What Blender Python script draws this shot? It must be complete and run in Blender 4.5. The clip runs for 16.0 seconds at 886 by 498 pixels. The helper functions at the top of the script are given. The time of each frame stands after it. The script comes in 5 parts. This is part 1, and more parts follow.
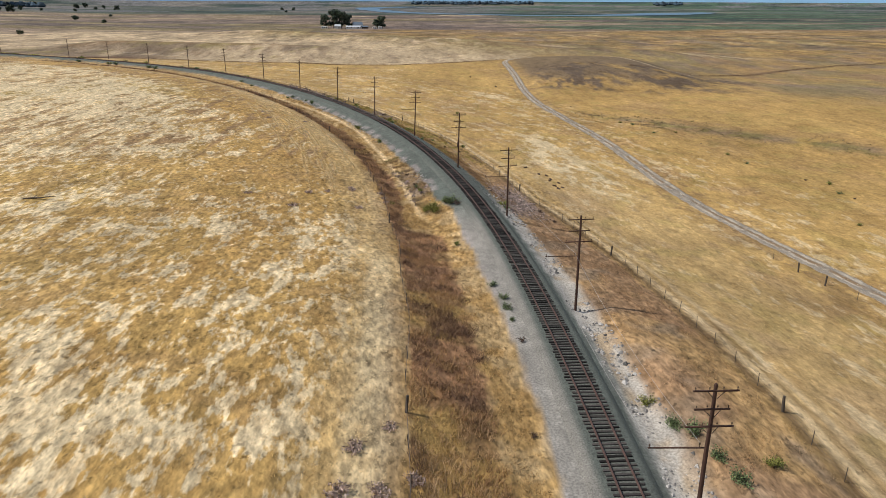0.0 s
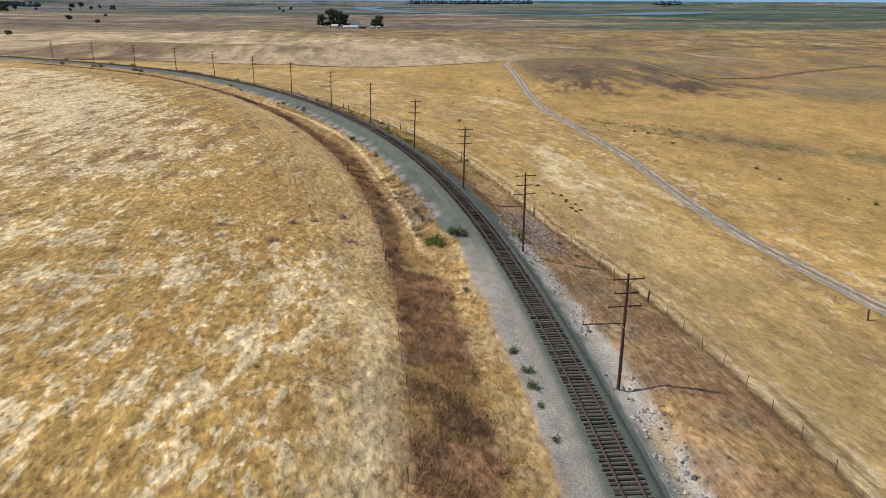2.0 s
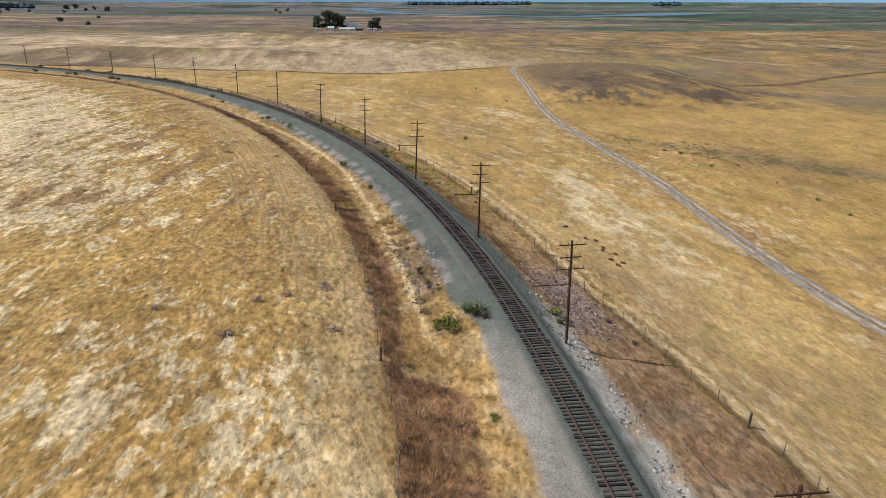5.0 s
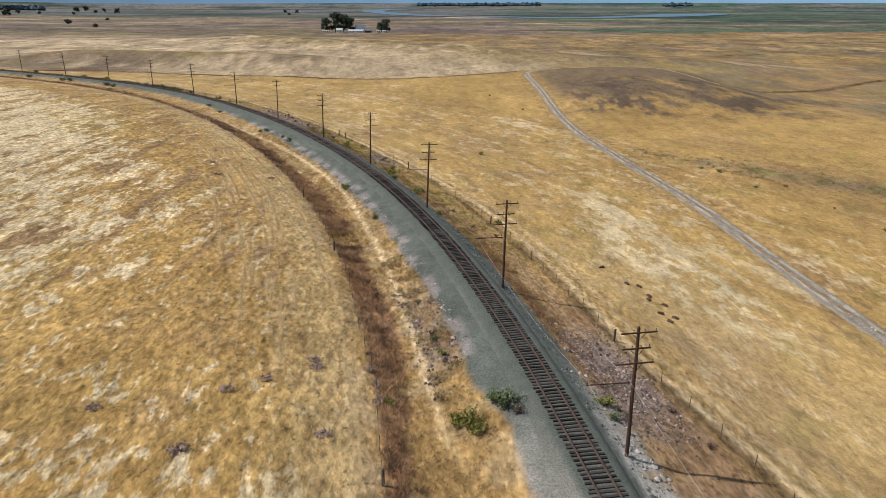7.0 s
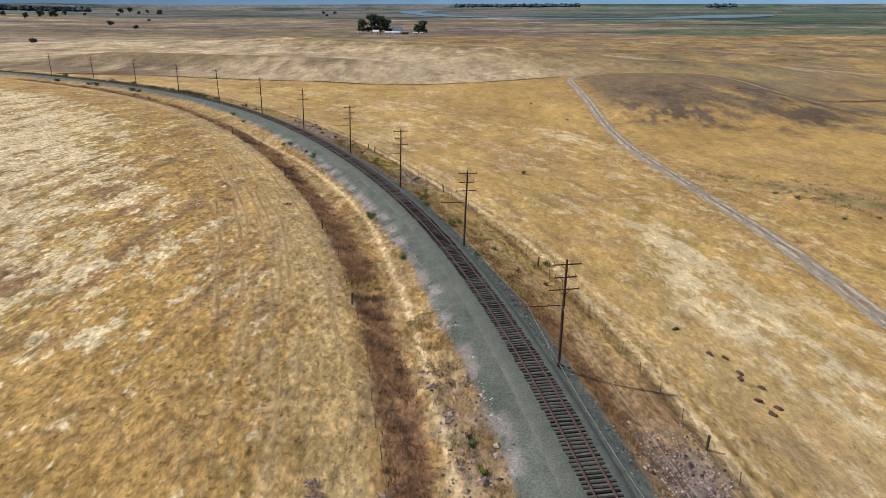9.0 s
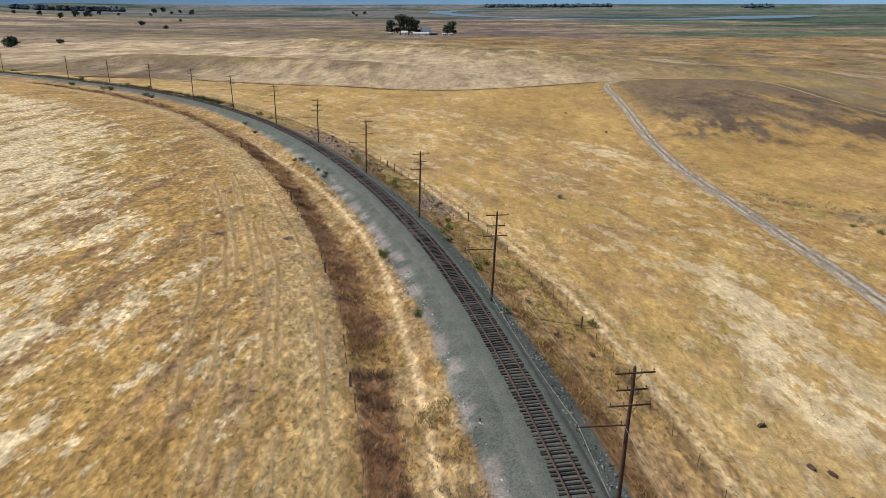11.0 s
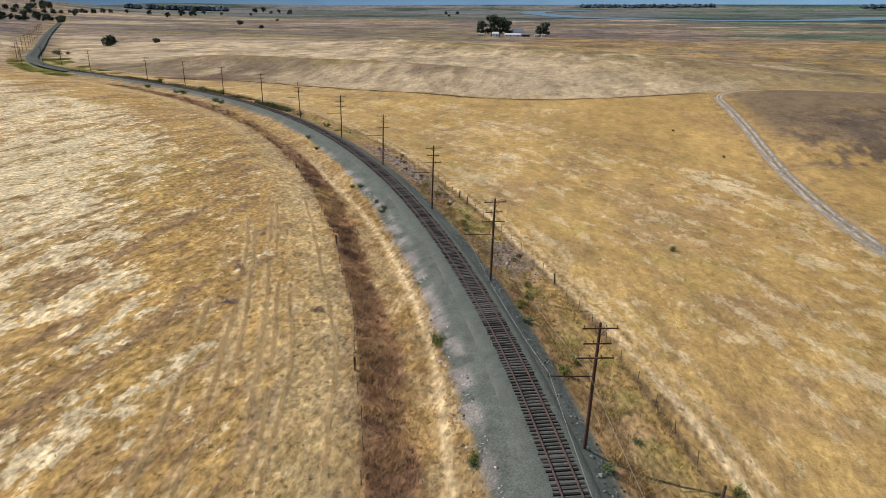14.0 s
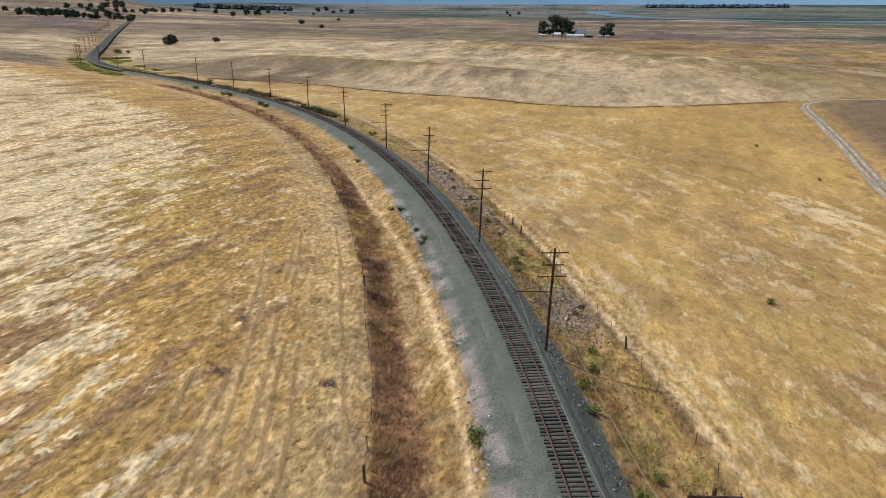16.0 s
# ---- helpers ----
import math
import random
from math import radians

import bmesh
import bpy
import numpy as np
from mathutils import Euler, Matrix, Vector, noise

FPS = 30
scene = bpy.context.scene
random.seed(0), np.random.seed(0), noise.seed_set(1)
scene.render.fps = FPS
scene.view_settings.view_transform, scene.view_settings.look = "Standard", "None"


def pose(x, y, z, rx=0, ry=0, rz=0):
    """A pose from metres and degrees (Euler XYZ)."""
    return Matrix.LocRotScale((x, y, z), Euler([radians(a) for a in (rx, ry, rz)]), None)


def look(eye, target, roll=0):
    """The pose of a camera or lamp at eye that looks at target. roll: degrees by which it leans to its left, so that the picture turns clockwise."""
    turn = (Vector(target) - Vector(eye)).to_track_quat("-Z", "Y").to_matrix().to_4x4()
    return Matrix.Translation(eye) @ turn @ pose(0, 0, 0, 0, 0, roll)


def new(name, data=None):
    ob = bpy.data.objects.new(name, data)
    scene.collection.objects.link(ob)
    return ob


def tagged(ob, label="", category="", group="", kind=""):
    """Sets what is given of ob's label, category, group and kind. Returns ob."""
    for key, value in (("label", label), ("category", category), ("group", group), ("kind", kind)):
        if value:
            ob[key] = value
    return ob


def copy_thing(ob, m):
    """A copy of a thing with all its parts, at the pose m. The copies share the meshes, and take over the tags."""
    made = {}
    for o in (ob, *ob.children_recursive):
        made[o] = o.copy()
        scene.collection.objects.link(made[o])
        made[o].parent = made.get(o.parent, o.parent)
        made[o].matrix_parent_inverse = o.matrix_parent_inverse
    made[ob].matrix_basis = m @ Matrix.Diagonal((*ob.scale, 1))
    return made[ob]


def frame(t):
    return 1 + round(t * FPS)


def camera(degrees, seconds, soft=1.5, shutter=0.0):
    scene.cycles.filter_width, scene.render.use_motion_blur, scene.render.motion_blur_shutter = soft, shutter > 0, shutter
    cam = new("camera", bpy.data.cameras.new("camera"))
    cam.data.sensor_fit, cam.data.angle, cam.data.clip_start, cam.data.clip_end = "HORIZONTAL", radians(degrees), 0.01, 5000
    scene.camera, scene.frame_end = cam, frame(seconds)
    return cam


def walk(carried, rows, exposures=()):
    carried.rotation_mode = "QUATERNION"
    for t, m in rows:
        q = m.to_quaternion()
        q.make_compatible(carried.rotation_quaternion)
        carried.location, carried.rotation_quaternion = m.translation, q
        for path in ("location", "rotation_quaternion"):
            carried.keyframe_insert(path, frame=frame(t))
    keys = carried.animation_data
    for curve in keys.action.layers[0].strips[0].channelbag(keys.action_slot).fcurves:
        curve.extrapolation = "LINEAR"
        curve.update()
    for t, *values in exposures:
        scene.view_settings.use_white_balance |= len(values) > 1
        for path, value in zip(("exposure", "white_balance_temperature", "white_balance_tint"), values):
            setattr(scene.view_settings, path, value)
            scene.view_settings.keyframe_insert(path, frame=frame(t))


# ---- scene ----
cam = camera(66.0, 16.0, soft=0.8)
METRES, EYE, TILT, LEAN, TURN = 145.0, 32.5, -8.9, 2.7, -1.0
ROWS = [
    (0.0, 0.0, 0.0, 0.0, 0.59, -11.27, -2.97),
    (0.5, -0.0021, 0.0292, 0.0043, 0.56, -11.28, -2.97),
    (1.0, -0.0041, 0.056, 0.0085, 0.53, -11.3, -2.96),
    (1.5, -0.0064, 0.0855, 0.0131, 0.49, -11.3, -2.96),
    (2.0, -0.0089, 0.1154, 0.0178, 0.44, -11.31, -2.94),
    (2.5, -0.0114, 0.1453, 0.0227, 0.4, -11.29, -2.91),
    (3.0, -0.0137, 0.1755, 0.0275, 0.36, -11.29, -2.89),
    (3.5, -0.016, 0.2057, 0.0327, 0.31, -11.29, -2.87),
    (4.0, -0.0187, 0.2362, 0.0374, 0.25, -11.27, -2.83),
    (6.5, -0.0307, 0.388, 0.0629, 0.6, -11.18, -2.77),
    (7.0, -0.033, 0.4187, 0.0682, 1.03, -11.18, -2.83),
    (7.5, -0.0356, 0.4495, 0.0736, 1.81, -11.21, -2.93),
    (8.0, -0.038, 0.4806, 0.079, 2.87, -11.23, -3.08),
    (8.5, -0.0403, 0.5117, 0.084, 3.46, -11.24, -3.17),
    (9.0, -0.0421, 0.5431, 0.0896, 3.99, -11.26, -3.23),
    (11.5, -0.0523, 0.7005, 0.1174, 7.57, -11.48, -3.78),
    (12.0, -0.055, 0.7326, 0.1225, 9.04, -11.59, -3.99),
    (12.5, -0.0577, 0.7648, 0.1276, 10.01, -11.65, -4.12),
    (13.0, -0.061, 0.7971, 0.1323, 10.91, -11.73, -4.26),
    (13.5, -0.0652, 0.8291, 0.1372, 12.17, -11.82, -4.43),
    (14.0, -0.0698, 0.8602, 0.1416, 13.7, -11.92, -4.68),
    (14.5, -0.0751, 0.8911, 0.1459, 15.01, -12.02, -4.88),
    (15.0, -0.0814, 0.9214, 0.1501, 16.17, -12.13, -5.05),
    (15.5, -0.0884, 0.9514, 0.154, 17.44, -12.25, -5.27),
    (16.0, -0.095, 0.9817, 0.1583, 18.53, -12.36, -5.4),
]
walk(cam, [(t, pose(0, 0, EYE, TILT, LEAN, TURN) @ pose(METRES * x, METRES * y, METRES * z, 90 + pitch, roll, yaw)) for t, x, y, z, yaw, pitch, roll in ROWS])

# ---- sky and sun ----
SUN_FROM = Vector((-1.0, -0.03, 0)).normalized()        # where the sun stands, seen from above
SUN_HEIGHT = 51.0
world = bpy.data.worlds.new("sky")
scene.world = world
world.use_nodes = True
sky = world.node_tree.nodes.new("ShaderNodeTexSky")
sky.sky_type, sky.sun_disc = "NISHITA", False
sky.sun_elevation, sky.sun_rotation = radians(SUN_HEIGHT), math.atan2(SUN_FROM.x, SUN_FROM.y)
sky.air_density, sky.dust_density = 1.0, 1.6
world.node_tree.nodes["Background"].inputs["Strength"].default_value = 0.09
world.node_tree.links.new(sky.outputs[0], world.node_tree.nodes["Background"].inputs["Color"])
sun = new("sun", bpy.data.lights.new("sun", "SUN"))
sun.data.energy, sun.data.angle, sun.data.color = 3.6, radians(0.53), (1.0, 0.95, 0.87)
high = Vector((SUN_FROM.x * math.cos(radians(SUN_HEIGHT)), SUN_FROM.y * math.cos(radians(SUN_HEIGHT)), math.sin(radians(SUN_HEIGHT))))
sun.matrix_world = look(high * 200, (0, 0, 0))
scene.view_settings.exposure = 0.0


# ---- the plan: the railway's line and the lie of the land ----
LINE = [(13.8, -60), (13.7, -0), (13.2, 40), (11, 74.9), (7.3, 104.7), (1.6, 134.1), (-6.3, 163), (-16.4, 191.2),
        (-26.6, 214.1), (-38, 236.2), (-50.5, 257.5), (-64.3, 278.2), (-79.3, 298.2), (-95.5, 317.1), (-116.5, 338.4), (-139.2, 358),
        (-163.3, 375.9), (-188.4, 392.3), (-214.2, 407.5), (-244.8, 424.4), (-275.6, 441), (-305.9, 458.6), (-357.7, 497.7), (-426.2, 573.2),
        (-530.7, 695.6), (-673.9, 863.9), (-930.8, 1171.8), (-1300, 1612)]


def smooth_line(points, step):
    """Points at even steps along a natural cubic spline."""
    p = np.array(points, float)
    u = np.r_[0, np.cumsum(np.hypot(*np.diff(p, axis=0).T))]
    n, h = len(u), np.diff(u)
    a, b = np.eye(n), np.zeros((n, 2))
    for i in range(1, n - 1):
        a[i, i - 1:i + 2] = h[i - 1], 2 * (h[i - 1] + h[i]), h[i]
        b[i] = 6 * ((p[i + 1] - p[i]) / h[i] - (p[i] - p[i - 1]) / h[i - 1])
    m = np.linalg.solve(a, b)
    v = np.arange(0, u[-1], 0.5)
    i = np.clip(np.searchsorted(u, v, side="right") - 1, 0, n - 2)
    q, r, w = (v - u[i])[:, None], (u[i + 1] - v)[:, None], h[i][:, None]
    xy = (m[i] * r**3 + m[i + 1] * q**3) / (6 * w) + (p[i] / w - m[i] * w / 6) * r + (p[i + 1] / w - m[i + 1] * w / 6) * q
    s = np.r_[0, np.cumsum(np.hypot(*np.diff(xy, axis=0).T))]
    w = np.arange(0, s[-1], step)
    return np.stack([np.interp(w, s, xy[:, 0]), np.interp(w, s, xy[:, 1])], 1)


RAIL_STEP = 1.0
AXIS = smooth_line(LINE, RAIL_STEP)                      # the track's middle, metre by metre
AHEAD = np.gradient(AXIS, axis=0)
AHEAD /= np.linalg.norm(AHEAD, axis=1)[:, None]
RIGHT = np.stack([AHEAD[:, 1], -AHEAD[:, 0]], 1)


def station(x, y):
    """Metres along the track and to its right, for arrays of places."""
    x, y = np.atleast_1d(np.asarray(x, float)), np.atleast_1d(np.asarray(y, float))
    s, d = np.empty(x.size), np.empty(x.size)
    coarse = np.arange(0, len(AXIS), 6)
    for k in range(0, x.size, 20000):
        p = np.stack([x[k:k + 20000], y[k:k + 20000]], 1)
        c = AXIS[coarse]
        best = coarse[np.argmin((p**2).sum(1)[:, None] - 2 * p @ c.T + (c**2).sum(1), 1)]
        off = p - AXIS[best]
        along = (off * AHEAD[best]).sum(1)
        fine = np.clip(best + np.clip(np.round(along), -4, 4).astype(int), 0, len(AXIS) - 1)
        off = p - AXIS[fine]
        s[k:k + 20000] = fine * RAIL_STEP + (off * AHEAD[fine]).sum(1)
        d[k:k + 20000] = (off * RIGHT[fine]).sum(1)
    return s, d


def at_track(s, d):
    """The place d metres to the right of the track at station s."""
    i = np.clip(s / RAIL_STEP, 0, len(AXIS) - 1.001)
    j = i.astype(int) if isinstance(i, np.ndarray) else int(i)
    f = i - j
    if isinstance(i, np.ndarray):
        f, d = f[:, None], np.broadcast_to(d, i.shape)[:, None]
    return AXIS[j] * (1 - f) + AXIS[j + 1] * f + RIGHT[j] * d


def ease(v, a, b):
    t = np.clip((v - a) / (b - a), 0, 1)
    return t * t * (3 - 2 * t)


def hash_grid(ix, iy, seed):
    n = (ix.astype(np.int64) * 374761393 + iy.astype(np.int64) * 668265263 + seed * 974711) & 0x7FFFFFFF
    n = ((n ^ (n >> 13)) * 1274126177) & 0x7FFFFFFF
    return ((n ^ (n >> 16)) & 0xFFFF) / 65535.0


def value_noise(x, y, size, seed=0):
    """Smooth noise from 0 to 1 with lumps of that size, over arrays."""
    u, v = np.asarray(x, float) / size, np.asarray(y, float) / size
    i, j = np.floor(u), np.floor(v)
    f, g = u - i, v - j
    f, g = f * f * (3 - 2 * f), g * g * (3 - 2 * g)
    a, b = hash_grid(i, j, seed), hash_grid(i + 1, j, seed)
    c, e = hash_grid(i, j + 1, seed), hash_grid(i + 1, j + 1, seed)
    return (a * (1 - f) + b * f) * (1 - g) + (c * (1 - f) + e * f) * g


def clouds(x, y, size, seed=0, octaves=4):
    out, amp, total = 0.0, 1.0, 0.0
    for k in range(octaves):
        out, total = out + amp * value_noise(np.asarray(x) + 17.3 * k, np.asarray(y) - 9.1 * k, size / 2**k, seed + k), total + amp
        amp *= 0.55
    return out / total


# cross-sections: metres to the right of the track, and heights there at four stations
ACROSS = [-300, -150, -100, -70, -42, -24, -16, -12.5, -9, -6.2, -3.3, -1.75, 1.75, 2.9, 4.8, 8, 13, 24, 45, 90, 180, 420]
STATIONS = [105, 172, 255, 480, 900]
HEIGHTS = [
    [2.5, 4.5, 6.0, 6.0, 5.0, 3.8, 2.2, 1.2, 0.1, -0.5, -0.6, -0.14, -0.14, -0.68, -1.2, 0.3, -0.35, -2.6, -6.5, -7.5, -8.5, -10],
    [2.0, 4.0, 5.5, 5.0, 3.0, 0.6, -0.9, -2.0, -2.0, -1.4, -0.7, -0.14, -0.14, -0.68, -1.5, -2.6, -3.5, -5.4, -6.4, -7.0, -8.0, -10],
    [1.0, 3.5, 5.0, 4.8, 3.0, 0.4, -1.4, -2.6, -2.6, -2.0, -0.8, -0.14, -0.14, -0.68, -1.75, -2.9, -3.7, -4.6, -5.6, -6.0, -5.0, -8],
    [1.5, 2.5, 3.5, 3.4, 2.4, 0.6, -0.6, -1.2, -1.4, -1.3, -0.8, -0.14, -0.14, -0.68, -1.5, -1.8, -2.0, -2.6, -3.4, -4.0, -5.0, -8],
    [9.0, 8.0, 6.5, 4.6, 2.4, 0.3, -0.6, -0.6, -0.7, -0.7, -0.6, -0.14, -0.14, -0.68, -1.2, -1.2, -1.4, -1.8, -2.4, -3.0, -4.0, -7],
]


def near_line(x, y, line):
    """How far places lie from a line."""
    out = np.empty(x.size)
    for k in range(0, x.size, 40000):
        p = np.stack([x[k:k + 40000], y[k:k + 40000]], 1)
        out[k:k + 40000] = np.sqrt(np.maximum(((p**2).sum(1)[:, None] - 2 * p @ line.T + (line**2).sum(1)).min(1), 0))
    return out


# crests of the two low ridges beyond the hedge
WEST_RIDGE = smooth_line([(-268, 520), (-240, 527), (-200, 524), (-150, 514), (-105, 500), (-78, 478)], 4.0)
EAST_RIDGE = smooth_line([(-190, 770), (-140, 745), (-85, 715), (-8, 650), (48, 560), (82, 520), (130, 500)], 4.0)


def land(x, y):
    """The ground's height."""
    x, y = np.atleast_1d(np.asarray(x, float)), np.atleast_1d(np.asarray(y, float))
    s, d = station(x, y)
    rows = [sum(np.interp(d * k, ACROSS, h) for k in (0.96, 1.0, 1.04)) / 3 for h in HEIGHTS]
    z = rows[0]
    for a, b, row in zip(STATIONS, STATIONS[1:], rows[1:]):
        w = ease(s, a, b)
        z = z * (1 - w) + row * w
    side = ease(np.abs(d), 14, 60)
    z = z + side * 1.6 * (clouds(x, y, 70, 3, 3) - 0.5)
    z = z + ease(d, 60, 160) * ease(s, 250, 420) * 5.0 * (clouds(x, y, 190, 8, 2) - 0.42)
    r = np.hypot(x, y)
    far = ease(r, 550, 1300)
    plain = 31.0 * ease(r, 4150, 4850) - 10.0 - 2.0 * ease(np.hypot(x, y), 1300, 2200) + 1.2 * (clouds(x, y, 300, 5, 2) - 0.5)
    keep = 1 - ease(np.abs(d), 60, 500)
    z = z * (1 - far * (1 - keep)) + plain * far * (1 - keep)
    bearing = np.degrees(np.arctan2(-x, np.maximum(y, 1)))
    z = z + 62 * ease(bearing, 34, 50) * ease(r, 1450, 3200) + 14 * ease(bearing, 20, 36) * ease(r, 1900, 3600)
    crest = 6.5 * np.exp(-(near_line(x, y, WEST_RIDGE) / 34)**2) + 5.5 * np.exp(-(near_line(x, y, EAST_RIDGE) / 62)**2)
    z = z + crest * ease(np.abs(d), 40, 100) + 5.0 * np.exp(-((x - 84) / 40)**4 - ((y - 385) / 66)**4)
    z = z - 0.9 * ease(s, 600, 680) * (1 - ease(np.abs(d), 12, 34))
    rough = ease(np.abs(d), 3.4, 8)
    z = z + rough * (0.34 * (clouds(x, y, 5, 11, 4) - 0.5) + 0.24 * (clouds(x + 0.4 * y, y - 0.4 * x, 1.5, 12, 2) - 0.5))
    return z

# ---- materials ----
def material(name, colour, rough=0.9, metal=0.0, grain=0.0, grain_size=0.1, stain=0.0, stain_size=1.0, bump=0.0, bump_size=0.05,
             attribute="", per_object=0.0, per_island=0.0, stretch=(1, 1, 1)):
    """A surface with grain, stains and relief; sizes in metres."""
    m = bpy.data.materials.new(name)
    m.use_nodes = True
    tree = m.node_tree
    n, link = tree.nodes, tree.links.new
    skin = n["Principled BSDF"]
    skin.inputs["Roughness"].default_value, skin.inputs["Metallic"].default_value = rough, metal
    skin.inputs["Specular IOR Level"].default_value = 0.25
    place = n.new("ShaderNodeNewGeometry")
    flat = n.new("ShaderNodeVectorMath")
    flat.operation = "MULTIPLY"
    flat.inputs[1].default_value = stretch
    link(place.outputs["Position"], flat.inputs[0])

    def noise_at(size, detail=3.0):
        t = n.new("ShaderNodeTexNoise")
        t.inputs["Scale"].default_value, t.inputs["Detail"].default_value = 1.0 / size, detail
        link(flat.outputs[0], t.inputs["Vector"])
        return t.outputs["Fac"]

    if attribute:
        a = n.new("ShaderNodeAttribute")
        a.attribute_name = attribute
        tone = a.outputs["Color"]
    else:
        c = n.new("ShaderNodeRGB")
        c.outputs[0].default_value = (*colour, 1)
        tone = c.outputs[0]
    gain = None

    def vary(fac, amount):
        nonlocal gain
        r = n.new("ShaderNodeMapRange")
        r.inputs["From Min"].default_value, r.inputs["From Max"].default_value = 0.25, 0.75
        r.inputs["To Min"].default_value, r.inputs["To Max"].default_value = 1 - amount, 1 + amount
        r.clamp = False
        link(fac, r.inputs["Value"])
        if gain is None:
            gain = r.outputs[0]
        else:
            k = n.new("ShaderNodeMath")
            k.operation = "MULTIPLY"
            link(gain, k.inputs[0])
            link(r.outputs[0], k.inputs[1])
            gain = k.outputs[0]

    if grain:
        vary(noise_at(grain_size), grain)
    if stain:
        vary(noise_at(stain_size, 4.0), stain)
    if per_object:
        vary(n.new("ShaderNodeObjectInfo").outputs["Random"], per_object)
    if per_island:
        vary(place.outputs["Random Per Island"], per_island)
    if gain is not None:
        k = n.new("ShaderNodeVectorMath")
        k.operation = "SCALE"
        link(tone, k.inputs[0])
        link(gain, k.inputs["Scale"])
        tone = k.outputs[0]
    link(tone, skin.inputs["Base Color"])
    if bump:
        b = n.new("ShaderNodeBump")
        b.inputs["Strength"].default_value, b.inputs["Distance"].default_value = 1.0, bump
        link(noise_at(bump_size, 4.0), b.inputs["Height"])
        link(b.outputs[0], skin.inputs["Normal"])
    return m


def ground_material():
    """Soil under dry grass: laid straw, painted shade in the gaps between tussocks and fine grain over the colours of
    the land.
    """
    m = bpy.data.materials.new("dry_ground")
    m.use_nodes = True
    n, link = m.node_tree.nodes, m.node_tree.links.new
    skin = n["Principled BSDF"]
    skin.inputs["Roughness"].default_value, skin.inputs["Specular IOR Level"].default_value = 0.95, 0.15
    tone = n.new("ShaderNodeAttribute")
    tone.attribute_name = "tone"
    place = n.new("ShaderNodeNewGeometry")

    def noise_at(size, detail, turn, stretch):
        v = n.new("ShaderNodeMapping")
        v.vector_type = "TEXTURE"
        v.inputs["Rotation"].default_value, v.inputs["Scale"].default_value = (0, 0, radians(turn)), (1, 1 / stretch, 1)
        link(place.outputs["Position"], v.inputs["Vector"])
        t = n.new("ShaderNodeTexNoise")
        t.inputs["Scale"].default_value, t.inputs["Detail"].default_value = 1 / size, detail
        link(v.outputs[0], t.inputs["Vector"])
        return t.outputs["Fac"]

    def ranged(fac, a, b, c, d):
        r = n.new("ShaderNodeMapRange")
        for k, v in zip(("From Min", "From Max", "To Min", "To Max"), (a, b, c, d)):
            r.inputs[k].default_value = v
        link(fac, r.inputs["Value"])
        return r.outputs[0]

    def times(a, b):
        k = n.new("ShaderNodeMath")
        k.operation = "MULTIPLY"
        link(a, k.inputs[0])
        link(b, k.inputs[1])
        return k.outputs[0]

    fine = times(ranged(noise_at(3.4, 3, 4, 0.4), 0.34, 0.66, 0.92, 1.08), times(ranged(noise_at(2.4, 4, 8, 0.45), 0.3, 0.7, 0.88, 1.12), times(ranged(noise_at(6, 6, 0, 0.45), 0.3, 0.7, 0.88, 1.12), ranged(noise_at(36, 6, 0, 0.6), 0.3, 0.7, 0.86, 1.14))))
    straw = ranged(noise_at(0.5, 3, 8, 0.5), 0.34, 0.70, 0.70, 1.32)
    # shade between tussocks, put into the colour as dark spots
    gaps = ranged(noise_at(0.55, 2, -10, 0.7), 0.60, 0.72, 1.0, 0.5)
    grassy = n.new("ShaderNodeMix")
    grassy.data_type = "FLOAT"
    link(tone.outputs["Alpha"], grassy.inputs[0])
    gravel = times(ranged(noise_at(0.2, 5, 0, 1), 0.36, 0.64, 0.76, 1.24), ranged(noise_at(1.1, 4, 60, 0.5), 0.3, 0.7, 0.86, 1.14))
    link(gravel, grassy.inputs[2])
    link(times(ranged(noise_at(1.0, 3, 4, 0.5), 0.34, 0.66, 0.76, 1.24), times(straw, gaps)), grassy.inputs[3])
    # straw lying pale in crisp tongues, and darker clumps between
    spread = n.new("ShaderNodeAttribute")
    spread.attribute_name = "laid"
    share = n.new("ShaderNodeSeparateColor")
    link(spread.outputs["Color"], share.inputs[0])

    def plus(a, b):
        k = n.new("ShaderNodeMath")
        link(a, k.inputs[0])
        link(b, k.inputs[1])
        return k.outputs[0]

    def blend(fac, a, b):
        k = n.new("ShaderNodeMix")
        k.data_type = "RGBA"
        link(fac, k.inputs[0])
        link(a, k.inputs[6])
        link(b, k.inputs[7])
        return k.outputs[2]

    tongue = plus(share.outputs[0], plus(ranged(noise_at(0.9, 4, 3, 0.34), 0.3, 0.7, -0.34, 0.34), ranged(noise_at(0.36, 3, 8, 0.4), 0.3, 0.7, -0.22, 0.22)))
    pale = n.new("ShaderNodeRGB")
    pale.outputs[0].default_value = (0.66, 0.535, 0.335, 1)
    colour = blend(times(ranged(tongue, 0.40, 0.62, 0, 1), share.outputs[1]), tone.outputs["Color"], pale.outputs[0])
    clump = plus(ranged(noise_at(0.9, 3, 3, 0.4), 0.52, 0.64, 0, 0.75), ranged(noise_at(4.0, 6, 4, 0.36), 0.52, 0.64, 0, 0.6))
    dark = n.new("ShaderNodeMix")
    dark.data_type = "RGBA"
    dark.blend_type = "MULTIPLY"
    link(times(clump, share.outputs[2]), dark.inputs[0])
    link(colour, dark.inputs[6])
    dark.inputs[7].default_value = (0.58, 0.49, 0.39, 1)
